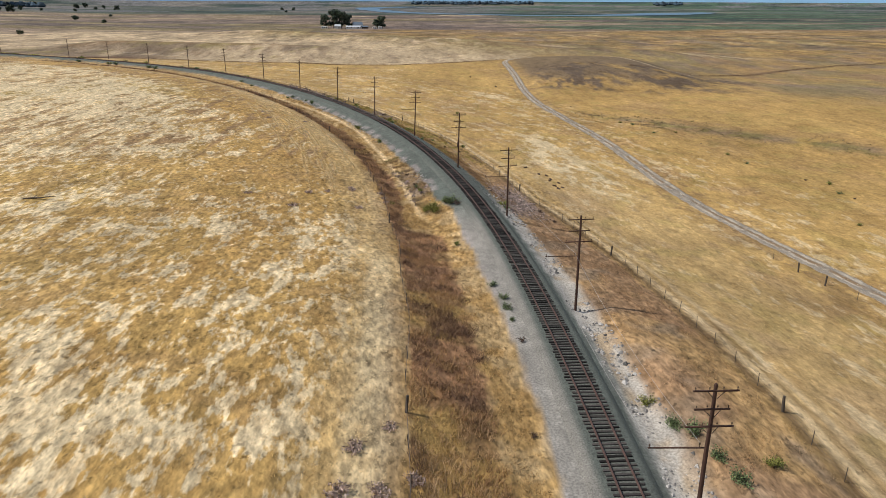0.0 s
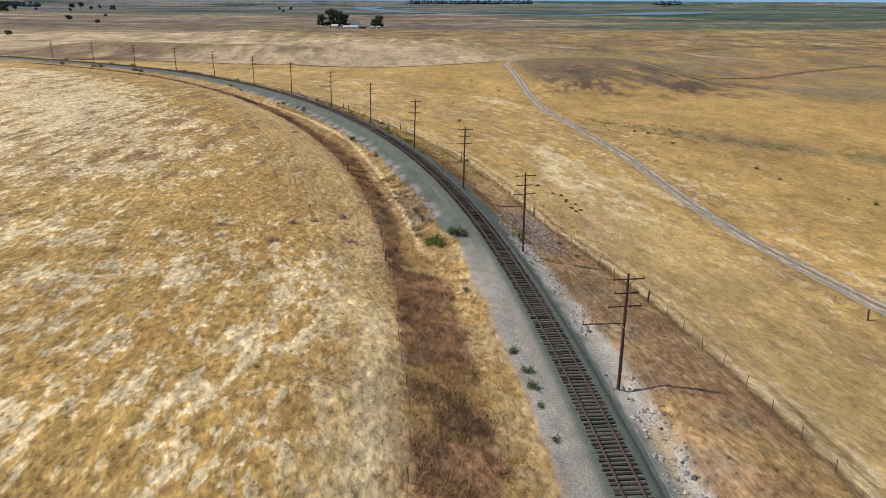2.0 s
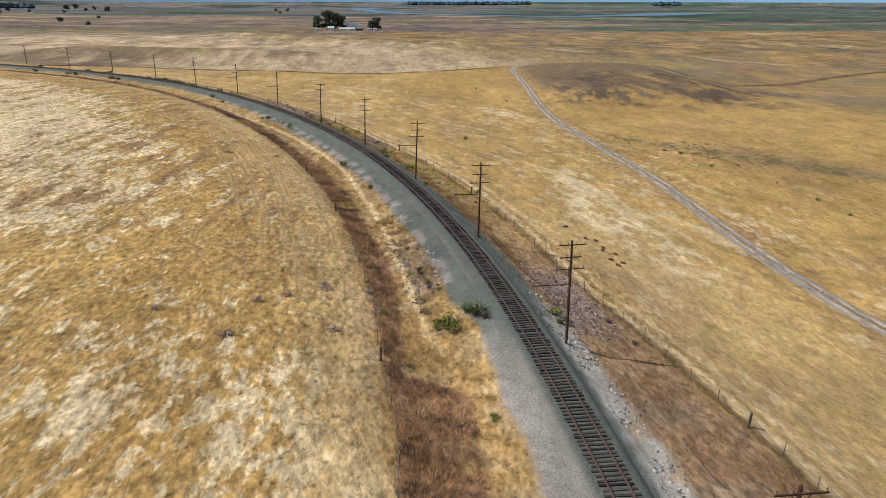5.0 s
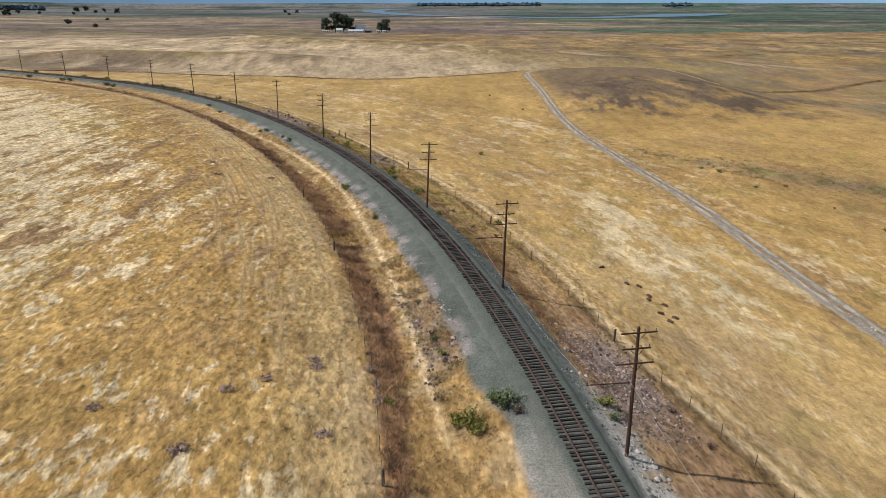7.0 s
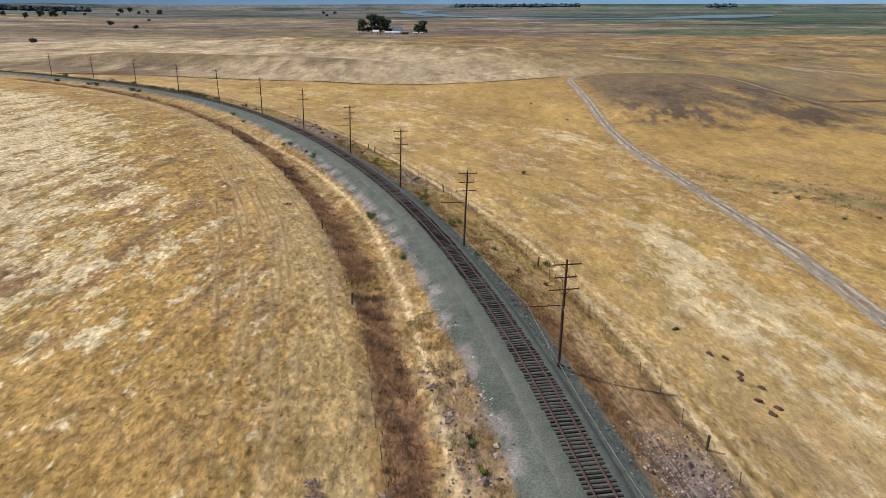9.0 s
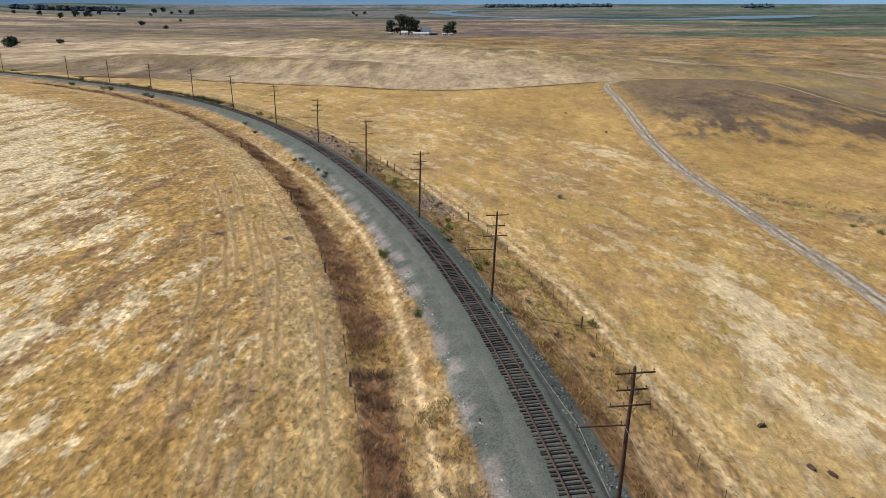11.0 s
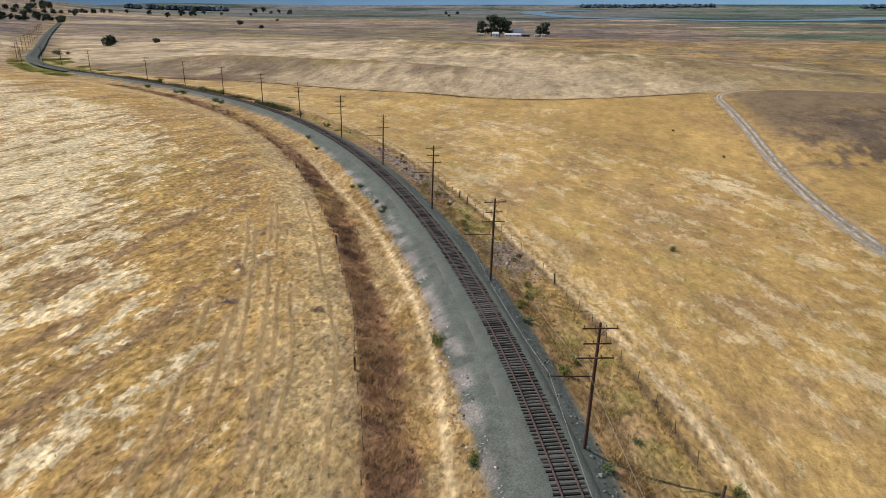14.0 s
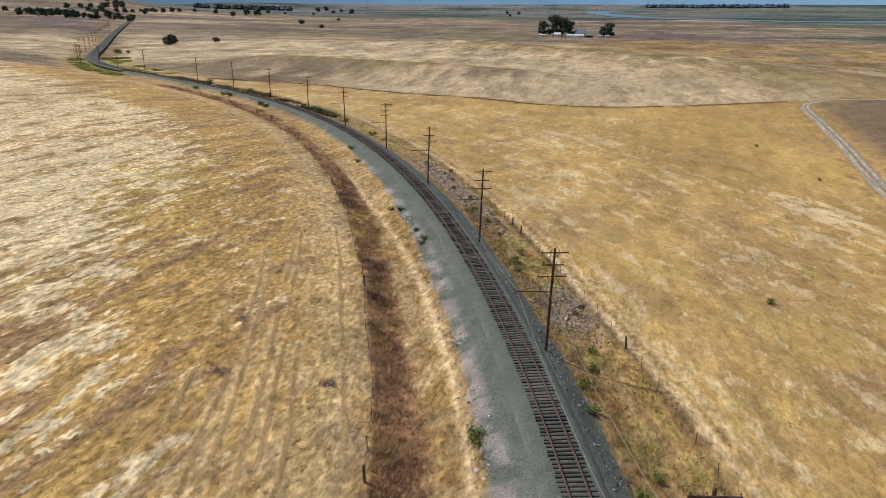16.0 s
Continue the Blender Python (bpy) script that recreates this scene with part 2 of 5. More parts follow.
    # brush and bare ground mottle the distant plain
    mottle = times(ranged(noise_at(26, 6, 0, 0.7), 0.36, 0.64, 0.66, 1.34), times(ranged(noise_at(8, 3, 0, 0.8), 0.34, 0.66, 0.78, 1.22), ranged(noise_at(11, 2, 0, 0.8), 0.62, 0.69, 1.0, 0.55)))
    distant = n.new("ShaderNodeMix")
    distant.data_type = "FLOAT"
    distant.inputs[2].default_value = 1.0
    link(spread.outputs["Alpha"], distant.inputs[0])
    link(mottle, distant.inputs[3])
    k = n.new("ShaderNodeVectorMath")
    k.operation = "SCALE"
    link(dark.outputs[2], k.inputs[0])
    link(times(times(fine, distant.outputs[0]), grassy.outputs[0]), k.inputs["Scale"])
    link(k.outputs[0], skin.inputs["Base Color"])
    b = n.new("ShaderNodeBump")
    b.inputs["Distance"].default_value = 0.3
    link(ranged(tone.outputs["Alpha"], 0.3, 1.0, 0.4, 0.9), b.inputs["Strength"])
    link(noise_at(0.75, 2, 5, 0.6), b.inputs["Height"])
    link(b.outputs[0], skin.inputs["Normal"])
    return m


M_GROUND = ground_material()
M_BALLAST = material("ballast", (0.19, 0.205, 0.18), 0.97, grain=0.42, grain_size=0.13, stain=0.15, stain_size=1.6, bump=0.07, bump_size=0.14, attribute="tone")
M_GRASS = material("dry_grass", (0.5, 0.35, 0.15), 0.9, per_island=0.2, attribute="tone")
M_TIE = material("tarred_timber", (0.046, 0.041, 0.037), 0.85, grain=0.3, grain_size=0.08, stain=0.3, stain_size=0.5, bump=0.01, bump_size=0.05, per_object=0.35)
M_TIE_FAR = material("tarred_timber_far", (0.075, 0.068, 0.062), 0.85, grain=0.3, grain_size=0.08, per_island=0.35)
M_RAIL = material("rusty_steel", (0.112, 0.07, 0.06), 0.7, 0.2, grain=0.2, grain_size=0.05, stain=0.2, stain_size=1.3)
M_POLE = material("creosoted_pole", (0.08, 0.044, 0.032), 0.85, grain=0.35, grain_size=0.06, stain=0.3, stain_size=0.9, bump=0.01, bump_size=0.05, stretch=(1, 1, 0.12))
M_ARM = material("weathered_crossarm", (0.115, 0.062, 0.048), 0.85, grain=0.3, grain_size=0.06, stain=0.25, stain_size=0.6)
M_IRON = material("dark_iron", (0.07, 0.06, 0.055), 0.6, 0.6, grain=0.2, grain_size=0.04)
M_GLASSY = material("insulator_glaze", (0.10, 0.07, 0.05), 0.25)
M_WIRE = material("weathered_cable", (0.38, 0.36, 0.34), 0.6, 0.3, grain=0.1, grain_size=0.3)
M_STRAND = material("rusty_fence_wire", (0.16, 0.13, 0.11), 0.7, 0.3, grain=0.1, grain_size=0.3)
M_LUMP = material("dark_weathered_rock", (0.095, 0.062, 0.046), 0.9, grain=0.3, grain_size=0.08, stain=0.25, stain_size=0.4, bump=0.05, bump_size=0.12)
M_POST = material("grey_fence_post", (0.09, 0.075, 0.06), 0.9, grain=0.3, grain_size=0.05, stain=0.2, stain_size=0.4)
M_ROCK = material("pale_rock", (0.30, 0.285, 0.265), 0.9, grain=0.25, grain_size=0.08, stain=0.2, stain_size=0.4, bump=0.04, bump_size=0.12, per_island=0.35)
M_ROAD_STONE = material("tan_road_stone", (0.40, 0.345, 0.27), 0.9, grain=0.25, grain_size=0.08, per_island=0.4)
M_DARK_ROCK = material("brown_rock", (0.25, 0.19, 0.165), 0.9, grain=0.3, grain_size=0.08, stain=0.25, stain_size=0.4, bump=0.05, bump_size=0.12, per_island=0.35)


def mesh_of(name, verts, faces, mat, smooth=False):
    """A mesh from arrays; all faces have the same number of corners."""
    verts, faces = np.asarray(verts, np.float32).reshape(-1, 3), np.asarray(faces, np.int32)
    me = bpy.data.meshes.new(name)
    me.vertices.add(len(verts))
    me.vertices.foreach_set("co", verts.ravel())
    me.loops.add(faces.size)
    me.loops.foreach_set("vertex_index", faces.ravel())
    me.polygons.add(len(faces))
    me.polygons.foreach_set("loop_start", np.arange(0, faces.size, faces.shape[1], dtype=np.int32))
    me.polygons.foreach_set("use_smooth", np.full(len(faces), smooth))
    me.update(calc_edges=True)
    me.materials.append(mat)
    return me


def paint(me, colours, alpha=None, layer="tone"):
    """Lays a colour on every vertex; alpha tells how much of it is grass."""
    layer = me.color_attributes.new(layer, "FLOAT_COLOR", "POINT")
    alpha = np.ones(len(colours)) if alpha is None else alpha
    layer.data.foreach_set("color", np.c_[colours, alpha].astype(np.float32).ravel())


def part(name, bm, mat, parent, label=""):
    """Links a bmesh as one mesh object under a thing or a part."""
    me = bpy.data.meshes.new(name)
    bm.to_mesh(me)
    bm.free()
    me.materials.append(mat)
    ob = new(name, me)
    ob.parent = parent
    return tagged(ob, label)


def put(name, data, label, category, kind="", group=""):
    return tagged(new(name, data), label, category, group, kind)


def box_into(bm, sx, sy, sz, m=Matrix(), bevel=0.0):
    made = bmesh.ops.create_cube(bm, size=1.0, matrix=m @ Matrix.Diagonal((sx, sy, sz, 1)))
    if bevel:
        edges = list({e for v in made["verts"] for e in v.link_edges})
        bmesh.ops.bevel(bm, geom=edges, offset=bevel, segments=1, affect="EDGES")
    return bm


def tube_into(bm, points, radii, sides=8, cap=True):
    """A tube along points, with a radius at each."""
    rings = []
    pts = [Vector(p) for p in points]
    for i, p in enumerate(pts):
        way = (pts[min(i + 1, len(pts) - 1)] - pts[max(i - 1, 0)]).normalized()
        side = way.cross(Vector((0, 0, 1)))
        side = (side if side.length > 0.05 else way.cross(Vector((0, 1, 0)))).normalized()
        up = side.cross(way)
        rings.append([bm.verts.new(p + radii[i] * (math.cos(a) * side + math.sin(a) * up)) for a in (2 * math.pi * k / sides for k in range(sides))])
    for a, b in zip(rings, rings[1:]):
        for k in range(sides):
            bm.faces.new((a[k], a[(k + 1) % sides], b[(k + 1) % sides], b[k]))
    if cap:
        bm.faces.new(rings[0][::-1])
        bm.faces.new(rings[-1])
    return bm

# ---- the ground, one sheet to the horizon ----
ROAD = smooth_line([(92, 10), (75, 45), (62, 87), (54, 121), (50, 145), (48, 177), (44, 220), (38, 265), (36, 300), (36.5, 350), (37, 405), (37.5, 430), (41, 445), (51, 454), (68, 457), (84, 457), (97, 447), (110, 425), (118, 395), (128, 360)], 1.0)


GOLD, STRAW, AMBER = np.array([0.435, 0.286, 0.105]), np.array([0.615, 0.505, 0.325]), np.array([0.355, 0.224, 0.079])
BROWN, UMBER, SILT = np.array([0.14, 0.088, 0.05]), np.array([0.25, 0.16, 0.083]), np.array([0.315, 0.297, 0.265])
GRAVEL, MARSH, MAUVE = np.array([0.102, 0.114, 0.1]), np.array([0.035, 0.058, 0.046]), np.array([0.25, 0.185, 0.125])
OLIVE, CHALK = np.array([0.20, 0.17, 0.05]), np.array([0.41, 0.388, 0.35])
HEDGE = smooth_line([(-232, 441), (-173, 443), (-126, 428), (-97, 421), (-72, 415), (-49, 411), (-28, 417), (-8, 427), (18, 444), (36, 452)], 2.0)
GULLY = smooth_line([(98, 372), (126, 374), (158, 381), (207, 418), (305, 485), (420, 560)], 2.0)

TRACE = smooth_line([(68, 457), (84, 457), (97, 447), (110, 425), (118, 395), (128, 360)], 2.0)


def mix(base, colour, w):
    w = np.clip(w, 0, 1)[:, None]
    return base * (1 - w) + colour * w


WINDROWS = [(-18.3, 176, 330), (-22.6, 196, 300), (-24.0, 182, 315), (-25.1, 190, 320), (-27.4, 205, 300), (-28.6, 180, 310), (-31.5, 215, 290)]


def row_at(k, s):
    """Where a windrow runs, and how much straw lies there."""
    return WINDROWS[k][0] + 1.8 * (clouds(s, 0 * s + 9 * k, 26, 245, 3) - 0.5), ease(clouds(s, 0 * s + 50 * k, 12, 243, 3), 0.38, 0.54)


def windrow(s, d):
    out = np.zeros(s.shape)
    near = (d < -15) & (d > -35) & (s > 170) & (s < 335)
    for k, (base, s0, s1) in enumerate(WINDROWS):
        at, much = row_at(k, s[near])
        out[near] = np.maximum(out[near], np.exp(-((d[near] - at) / 0.34)**2) * much * (s[near] > s0) * (s[near] < s1))
    return out


def path_at(s):
    """Metres from the track to the trodden path beside it."""
    return np.interp(s, [165, 172, 185, 215, 260, 290, 315, 340], [8.6, 9.9, 10.2, 9.3, 7.3, 7.6, 8.6, 10.4])


def ground_tone(x, y, s=None, d=None, bare=False):
    """The colour of soil and growth at places: straw, weeds, silt, gravel, marsh; haze is mixed into the far marsh."""
    if s is None:
        s, d = station(x, y)
    r = np.hypot(x, y)
    big, mid, small = clouds(x, y, 38, 21, 3), clouds(x, y, 9, 31, 3), clouds(x, y, 3.2, 33, 3)
    c = np.tile(GOLD * 1.06, (x.size, 1))
    c = mix(c, AMBER, 1.5 * (mid - 0.45) + 0.8 * (small - 0.5))
    left, right = ease(-d, 17, 26), ease(d, 14, 22)
    # wind-laid pale straw, in tongues
    across, along = x + 0.04 * y + 1.2 * (mid - 0.5), y
    tongues = 0.42 * clouds(across, along / 3.0, 1.9, 41, 3) + 0.34 * clouds(across, along / 2.0, 1.1, 42, 2) + 0.24 * clouds(x, y, 6, 43, 3)
    bias = 0.12 * (big - 0.5) + np.interp(s, [150, 175, 270, 330, 380], [-0.03, -0.06, -0.045, -0.035, -0.07]) + 0.10 * ease(-d + 14 * (big - 0.5), 38, 62) * ease(s, 175, 215)
    bias = bias - 0.12 * (1 - ease(-d + 16 * (big - 0.5), 34, np.interp(s, [190, 260], [62, 50]))) * ease(s, 168, 190)
    bias = bias - 0.05 * ease(-d, 45, 60) * (1 - ease(s, 255, 290)) * ease(s, 170, 200) + 0.06 * ease(s, 285, 310) * (1 - ease(s, 385, 410)) * ease(-d, 28, 38) * (1 - ease(-d, 76, 96))
    pale = ease(tongues + bias, 0.50, 0.585)
    c = mix(c, OLIVE * np.array([2.0, 1.65, 2.0]), 0.45 * left * ease(clouds(x, y, 11, 44, 3), 0.42, 0.62))
    c = mix(c, STRAW, (0.2 if bare else 0.9) * pale * left)
    c = mix(c, AMBER * np.array([1.18, 1.12, 1.05]), 0.4 * (1 - ease(-d, 36, 58)) * left)
    c = mix(c, STRAW * np.array([0.92, 0.93, 1.06]), 0.2 * left * ease(-d + 14 * (big - 0.5), 46, 72) * ease(s, 185, 235))
    combed = (clouds(x + 0.04 * y + 0.8 * (mid - 0.5), y / 10, 1.35, 56, 2) - 0.5) * ease(s, 185, 225) * ease(-d, 19, 24)
    c = mix(c, UMBER * 1.15, 0.9 * left * ease(-combed, 0.04, 0.2))
    laid, strength = 0.5 + 0.9 * combed + 2.3 * (tongues + bias - 0.497), 0.92 * left
    c = mix(c, UMBER * 1.3, 0.3 * left * (1 - pale) * ease(clouds(x, y, 4.5, 45, 4), 0.55, 0.70))
    c = mix(c, OLIVE * np.array([2.1, 1.8, 1.9]), 0.6 * left * np.exp(-((s - 345 - 30 * (mid - 0.5)) / 24)**2) * ease(-d, 30, 50))
    # windrows along the fence
    q = d + 1.6 * clouds(s, 0 * s, 24, 46, 2) + 0.5 * clouds(x, y, 2.2, 48, 2)
    row = np.abs((q / 1.75) % 1 - 0.5) * 1.75
    swath = (1 - ease(row, 0.12, 0.34)) * ease(clouds(np.floor(q / 1.75) * 7.7, s, 16, 47, 3), 0.48, 0.58)
    c = mix(c, STRAW * np.array([1.12, 1.06, 0.95]), 0.95 * windrow(s, d) * (s > 174))
    c = mix(c, STRAW * 1.03, 0.2 * swath * ease(-d, 18, 20) * (1 - ease(-d, 30, 38)) * np.interp(s, [120, 190, 210], [0.25, 0.6, 1.0]))
    hay = ease(-d + 0.8 * (small - 0.5), 16.8, 17.3) * (1 - ease(-d + 1.6 * (small - 0.5), 19.6, 20.6)) * (1 - ease(s + 16 * (mid - 0.5), 138, 152))
    c = mix(c, STRAW * np.array([1.06, 1.0, 0.88]), 0.85 * hay * (0.55 + small))
    c = mix(c, STRAW * np.array([0.92, 0.88, 0.82]), 0.45 * ease(-d, 15.6, 16.6) * (1 - ease(-d, 18, 26)) * (0.3 + mid))
    # the right-hand pasture is combed along the line
    row = 0.6 * clouds((d + 2.5 * mid) * 1.1, s / 4.5, 2.4, 51, 4) + 0.4 * clouds(d + 0.8 * small, s / 3.5, 0.95, 54, 3)
    comb = row + 0.40 * (big - 0.5) + 0.45 * (small - 0.5)
    c = mix(c, STRAW, (0.15 if bare else 0.6) * ease(comb, 0.55, 0.70) * right * (1 - ease(d, 55, 75)))
    laid, strength = np.where(d < 0, laid, 0.5 + 2.6 * (comb - 0.63)), np.where(d < 0, strength, 0.42 * right * (1 - ease(d, 70, 100)))
    c = mix(c, UMBER * 1.35, 0.5 * right * ease(clouds(x, y, 13, 52, 4), 0.5, 0.68))
    c = mix(c, UMBER, 0.5 * ease(clouds((d - 2 * mid) * 1.2, s / 2.6, 2.6, 53, 4), 0.58, 0.72) * right * (1 - ease(d, 50, 85)))
    worn = np.exp(-((s - 212) / 24)**4 - ((d - 34) / 6)**4) + np.exp(-((s - 240) / 14)**2 - ((d - 43) / 8)**2)
    worn = worn + 0.9 * np.exp(-((s - 323) / 16)**2 - ((d - 78) / 10)**2) + 0.8 * np.exp(-((s - 365) / 20)**4 - ((d - 37 + 0.5 * (s - 365)) / 5)**2) + 0.7 * np.exp(-((s - 407) / 9)**2 - ((d - 95) / 10)**2)
    worn = np.minimum(worn, 1)
    laid, strength = laid + np.where(d > 0, 0.24 * worn, 0), np.where(d > 0, np.maximum(strength, 0.8 * worn), strength)
    c = mix(c, STRAW * 1.05, (0.35 if bare else 1.0) * worn * ease(0.6 * row + 0.4 * tongues + 0.4 * (small - 0.5), 0.47, 0.58))
    c = mix(c, STRAW * np.array([0.88, 0.84, 0.78]), 0.24 * right * (1 - ease(d + 10 * (mid - 0.5), 30, 50)) * (1 - 0.9 * ease(s, 205, 240)))
    c = mix(c, AMBER * 1.05, 0.6 * ease(d, 58, 75) * ease(big, 0.25, 0.6))
    c = mix(c, MAUVE * 0.95, 0.7 * ease(x + 0.25 * (y - 300), 110, 190) * ease(y, 250, 330) * ease(mid + 0.6 * (big - 0.5), 0.3, 0.55))
    c = mix(c, OLIVE * 1.5, 0.25 * right * ease(clouds(x, y, 6, 55, 3), 0.58, 0.72))
    # pastures beyond the hedge line: two low ridges, straw in the hollow between them, amber land behind
    fleck, drift = clouds(x + 0.2 * y, y / 3.5, 8, 62, 4), clouds(x, y, 45, 61, 4)
    slant = clouds(x + 0.25 * y, y / 6, 7, 64, 4)
    west, east = near_line(x, y, WEST_RIDGE), near_line(x, y, EAST_RIDGE)
    hedge_y = np.interp(x, HEDGE[:, 0], HEDGE[:, 1])
    beyond = ease(y - hedge_y, -2, 4) * (1 - ease(x, 44, 70)) * ease(r, 400, 430) * ease(np.abs(d), 22, 30)
    beyond = np.clip(beyond + ease(r, 560, 640) + ease(y, 470, 500) * ease(x, 40, 60), 0, 1)
    c = mix(c, STRAW * np.array([0.80, 0.765, 0.78]), 0.92 * beyond)
    c = mix(c, MAUVE * 1.05, 0.6 * beyond * ease(0.5 * slant + 0.5 * clouds(x, y / 2.5, 4, 75, 3), 0.50, 0.64) * (1 - ease(y, 900, 1100)))
    foot_hill = ease(-x, 140, 200) * ease(y - hedge_y, -6, 4) * (1 - ease(y, 500, 530)) * ease(np.abs(d), 18, 26)
    c = mix(c, MAUVE * 0.72, 0.85 * foot_hill * ease(fleck, 0.26, 0.5))
    face = np.exp(-(west / 40)**2) * ease(-x, 40, 110)
    c = mix(c, MAUVE * 0.8, 0.8 * face * ease(0.6 * slant + 0.4 * fleck + 0.22 * ease(-x, 110, 220), 0.46, 0.62))
    c = mix(c, OLIVE * 1.25, 0.8 * face * ease(clouds(x, y, 14, 66, 4), 0.50, 0.64))
    c = mix(c, UMBER * 0.95, 0.85 * np.exp(-(west / 11)**2) * ease(fleck, 0.28, 0.5))
    # a shadow patch painted dark at the western ridge's end
    c = mix(c, np.array([0.15, 0.115, 0.085]), 0.9 * np.exp(-((x + 86) / 20)**2 - ((y - 484) / 17)**2) * ease(fleck, 0.25, 0.5))
    c = mix(c, np.array([0.26, 0.2, 0.085]), 0.9 * np.exp(-(east / 52)**2) * ease(drift + 0.5 * (fleck - 0.5) + 0.16 * ease(x, -120, 40), 0.36, 0.54))
    c = mix(c, UMBER * 0.95, 0.7 * np.exp(-(east / 42)**2) * ease(fleck, 0.50, 0.66))
    back = ease(y + 0.9 * x - 60 * (drift - 0.5), 690, 790) * ease(x, -260, -90) * (1 - ease(y, 1050, 1250))
    c = mix(c, AMBER * 0.78, 0.9 * back)
    c = mix(c, np.array([0.16, 0.09, 0.055]), 0.9 * np.exp(-((x + 208) / 26)**2 - ((y - 452) / 9)**2) * ease(fleck, 0.3, 0.5))
    c = mix(c, STRAW * 0.7, 0.5 * back * ease(clouds(x / 3 + 0.2 * y, y, 30, 67, 3), 0.56, 0.68))
    c = mix(c, UMBER * 1.1, 0.75 * back * ease(clouds(x / 2, y, 40, 68, 4), 0.52, 0.64))
    plain = ease(y - 0.35 * x - 90 * (drift - 0.5), 860, 1010) * (1 - ease(y, 2900, 3300))
    plain = np.maximum(plain, ease(y, 1040, 1140) * (1 - ease(y, 2900, 3300)))
    c = mix(c, np.array([0.225, 0.17, 0.13]), 0.9 * plain * ease(clouds(x / 2.4, y, 90, 69, 4), 0.28, 0.46))
    c = mix(c, np.array([0.132, 0.105, 0.098]), 0.85 * plain * ease(clouds(x / 2.6, y, 75, 70, 4), 0.46, 0.58))
    c = mix(c, OLIVE * 1.0, 0.45 * plain * ease(clouds(x / 3, y, 80, 72, 4), 0.57, 0.67))
    # the eastern slopes, brown and olive
    slope = ease(x + 0.25 * (y - 300), 100, 170) * ease(y, 240, 320) * (1 - ease(y, 820, 980))
    c = mix(c, mix(np.tile(UMBER * 1.1, (x.size, 1)), MAUVE * 0.85, ease(drift, 0.4, 0.6)), 0.9 * slope * ease(fleck + 0.6 * (drift - 0.5), 0.30, 0.52))
    c = mix(c, OLIVE * 1.3, 0.3 * slope * ease(clouds(x, y / 3, 14, 73, 4), 0.48, 0.62))
    c = mix(c, GOLD * 0.85, 0.6 * slope * ease(clouds(x, y / 3, 18, 74, 4), 0.52, 0.66))
    c = mix(c, BROWN, 0.85 * np.exp(-((x - 110) / 14)**2 - ((y - 518) / 8)**2))
    c = mix(c, UMBER * 0.7, 0.7 * (1 - ease(near_line(x, y, HEDGE) + 2 * (mid - 0.5), 0.6, 2.6)) * ease(fleck, 0.25, 0.5))
    c = mix(c, BROWN, 0.8 * (1 - ease(near_line(x, y, GULLY) + 4 * (mid - 0.5), 1.0, 3.5)))
    c = mix(c, STRAW * 0.8, 0.75 * (1 - ease(near_line(x, y, TRACE), 1.2, 3.0)))
    # dark weeds on the rise beyond the dirt road
    rise = np.hypot((x - 92) / 54, (y - 336 - 0.12 * (x - 84)) / 48)
    c = mix(c, MAUVE * 0.62, 0.85 * ease(x, 37, 46) * ease(1.25 - np.hypot((x - 80) / 50, (y - 392) / 62) + 0.7 * (clouds(x, y, 14, 36, 4) - 0.5), 0, 0.4))
    patch = ease(x, 37, 46) * ease(1.1 - rise + 0.9 * (clouds(x, y, 20, 35, 3) - 0.5) + 0.35 * (small - 0.5), 0, 0.4)
    notch = np.exp(-((x - 86 - 0.12 * (y - 330)) / 4.5)**2) * (1 - ease(y, 375, 400))
    c = mix(c, np.array([0.125, 0.092, 0.066]), patch * (1 - 0.85 * notch) * (0.10 + 0.85 * ease(0.6 * clouds(x, y / 2, 7, 37, 4) + 0.4 * clouds(x, y / 3, 2.5, 38, 3), 0.40, 0.54)))
    c = mix(c, GOLD * 0.9, 0.7 * patch * ease(clouds(x + 0.3 * y, y / 3, 9, 39, 4), 0.56, 0.66))
    swale = np.exp(-((y - 232 + 0.85 * (x - 62)) / 7)**2) * ease(x, 48, 58) * (1 - ease(x, 130, 160))
    c = mix(c, MAUVE * 0.9, 0.75 * swale * ease(mid, 0.35, 0.6))
    c = mix(c, OLIVE, 0.7 * swale * ease(clouds(x, y, 6, 71, 3), 0.55, 0.68))
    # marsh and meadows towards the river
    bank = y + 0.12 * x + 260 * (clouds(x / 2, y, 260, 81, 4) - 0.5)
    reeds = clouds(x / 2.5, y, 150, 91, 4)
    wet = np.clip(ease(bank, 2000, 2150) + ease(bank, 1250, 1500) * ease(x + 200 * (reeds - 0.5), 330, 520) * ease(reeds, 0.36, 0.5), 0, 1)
    # farther out the marsh colour turns grey-blue, painted as aerial haze
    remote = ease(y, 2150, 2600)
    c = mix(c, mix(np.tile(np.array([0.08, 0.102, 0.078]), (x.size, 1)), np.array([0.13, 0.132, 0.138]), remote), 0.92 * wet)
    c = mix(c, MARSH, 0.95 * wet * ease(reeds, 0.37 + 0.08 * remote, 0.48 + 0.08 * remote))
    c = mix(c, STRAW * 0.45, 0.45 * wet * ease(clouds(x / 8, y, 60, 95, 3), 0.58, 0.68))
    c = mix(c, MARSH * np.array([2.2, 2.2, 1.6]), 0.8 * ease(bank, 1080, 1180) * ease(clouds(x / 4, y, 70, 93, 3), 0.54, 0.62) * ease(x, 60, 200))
    # the railway's own strip
    wob = 2.4 * (clouds(x, y, 7, 101, 3) - 0.5) + 0.8 * (small - 0.5)
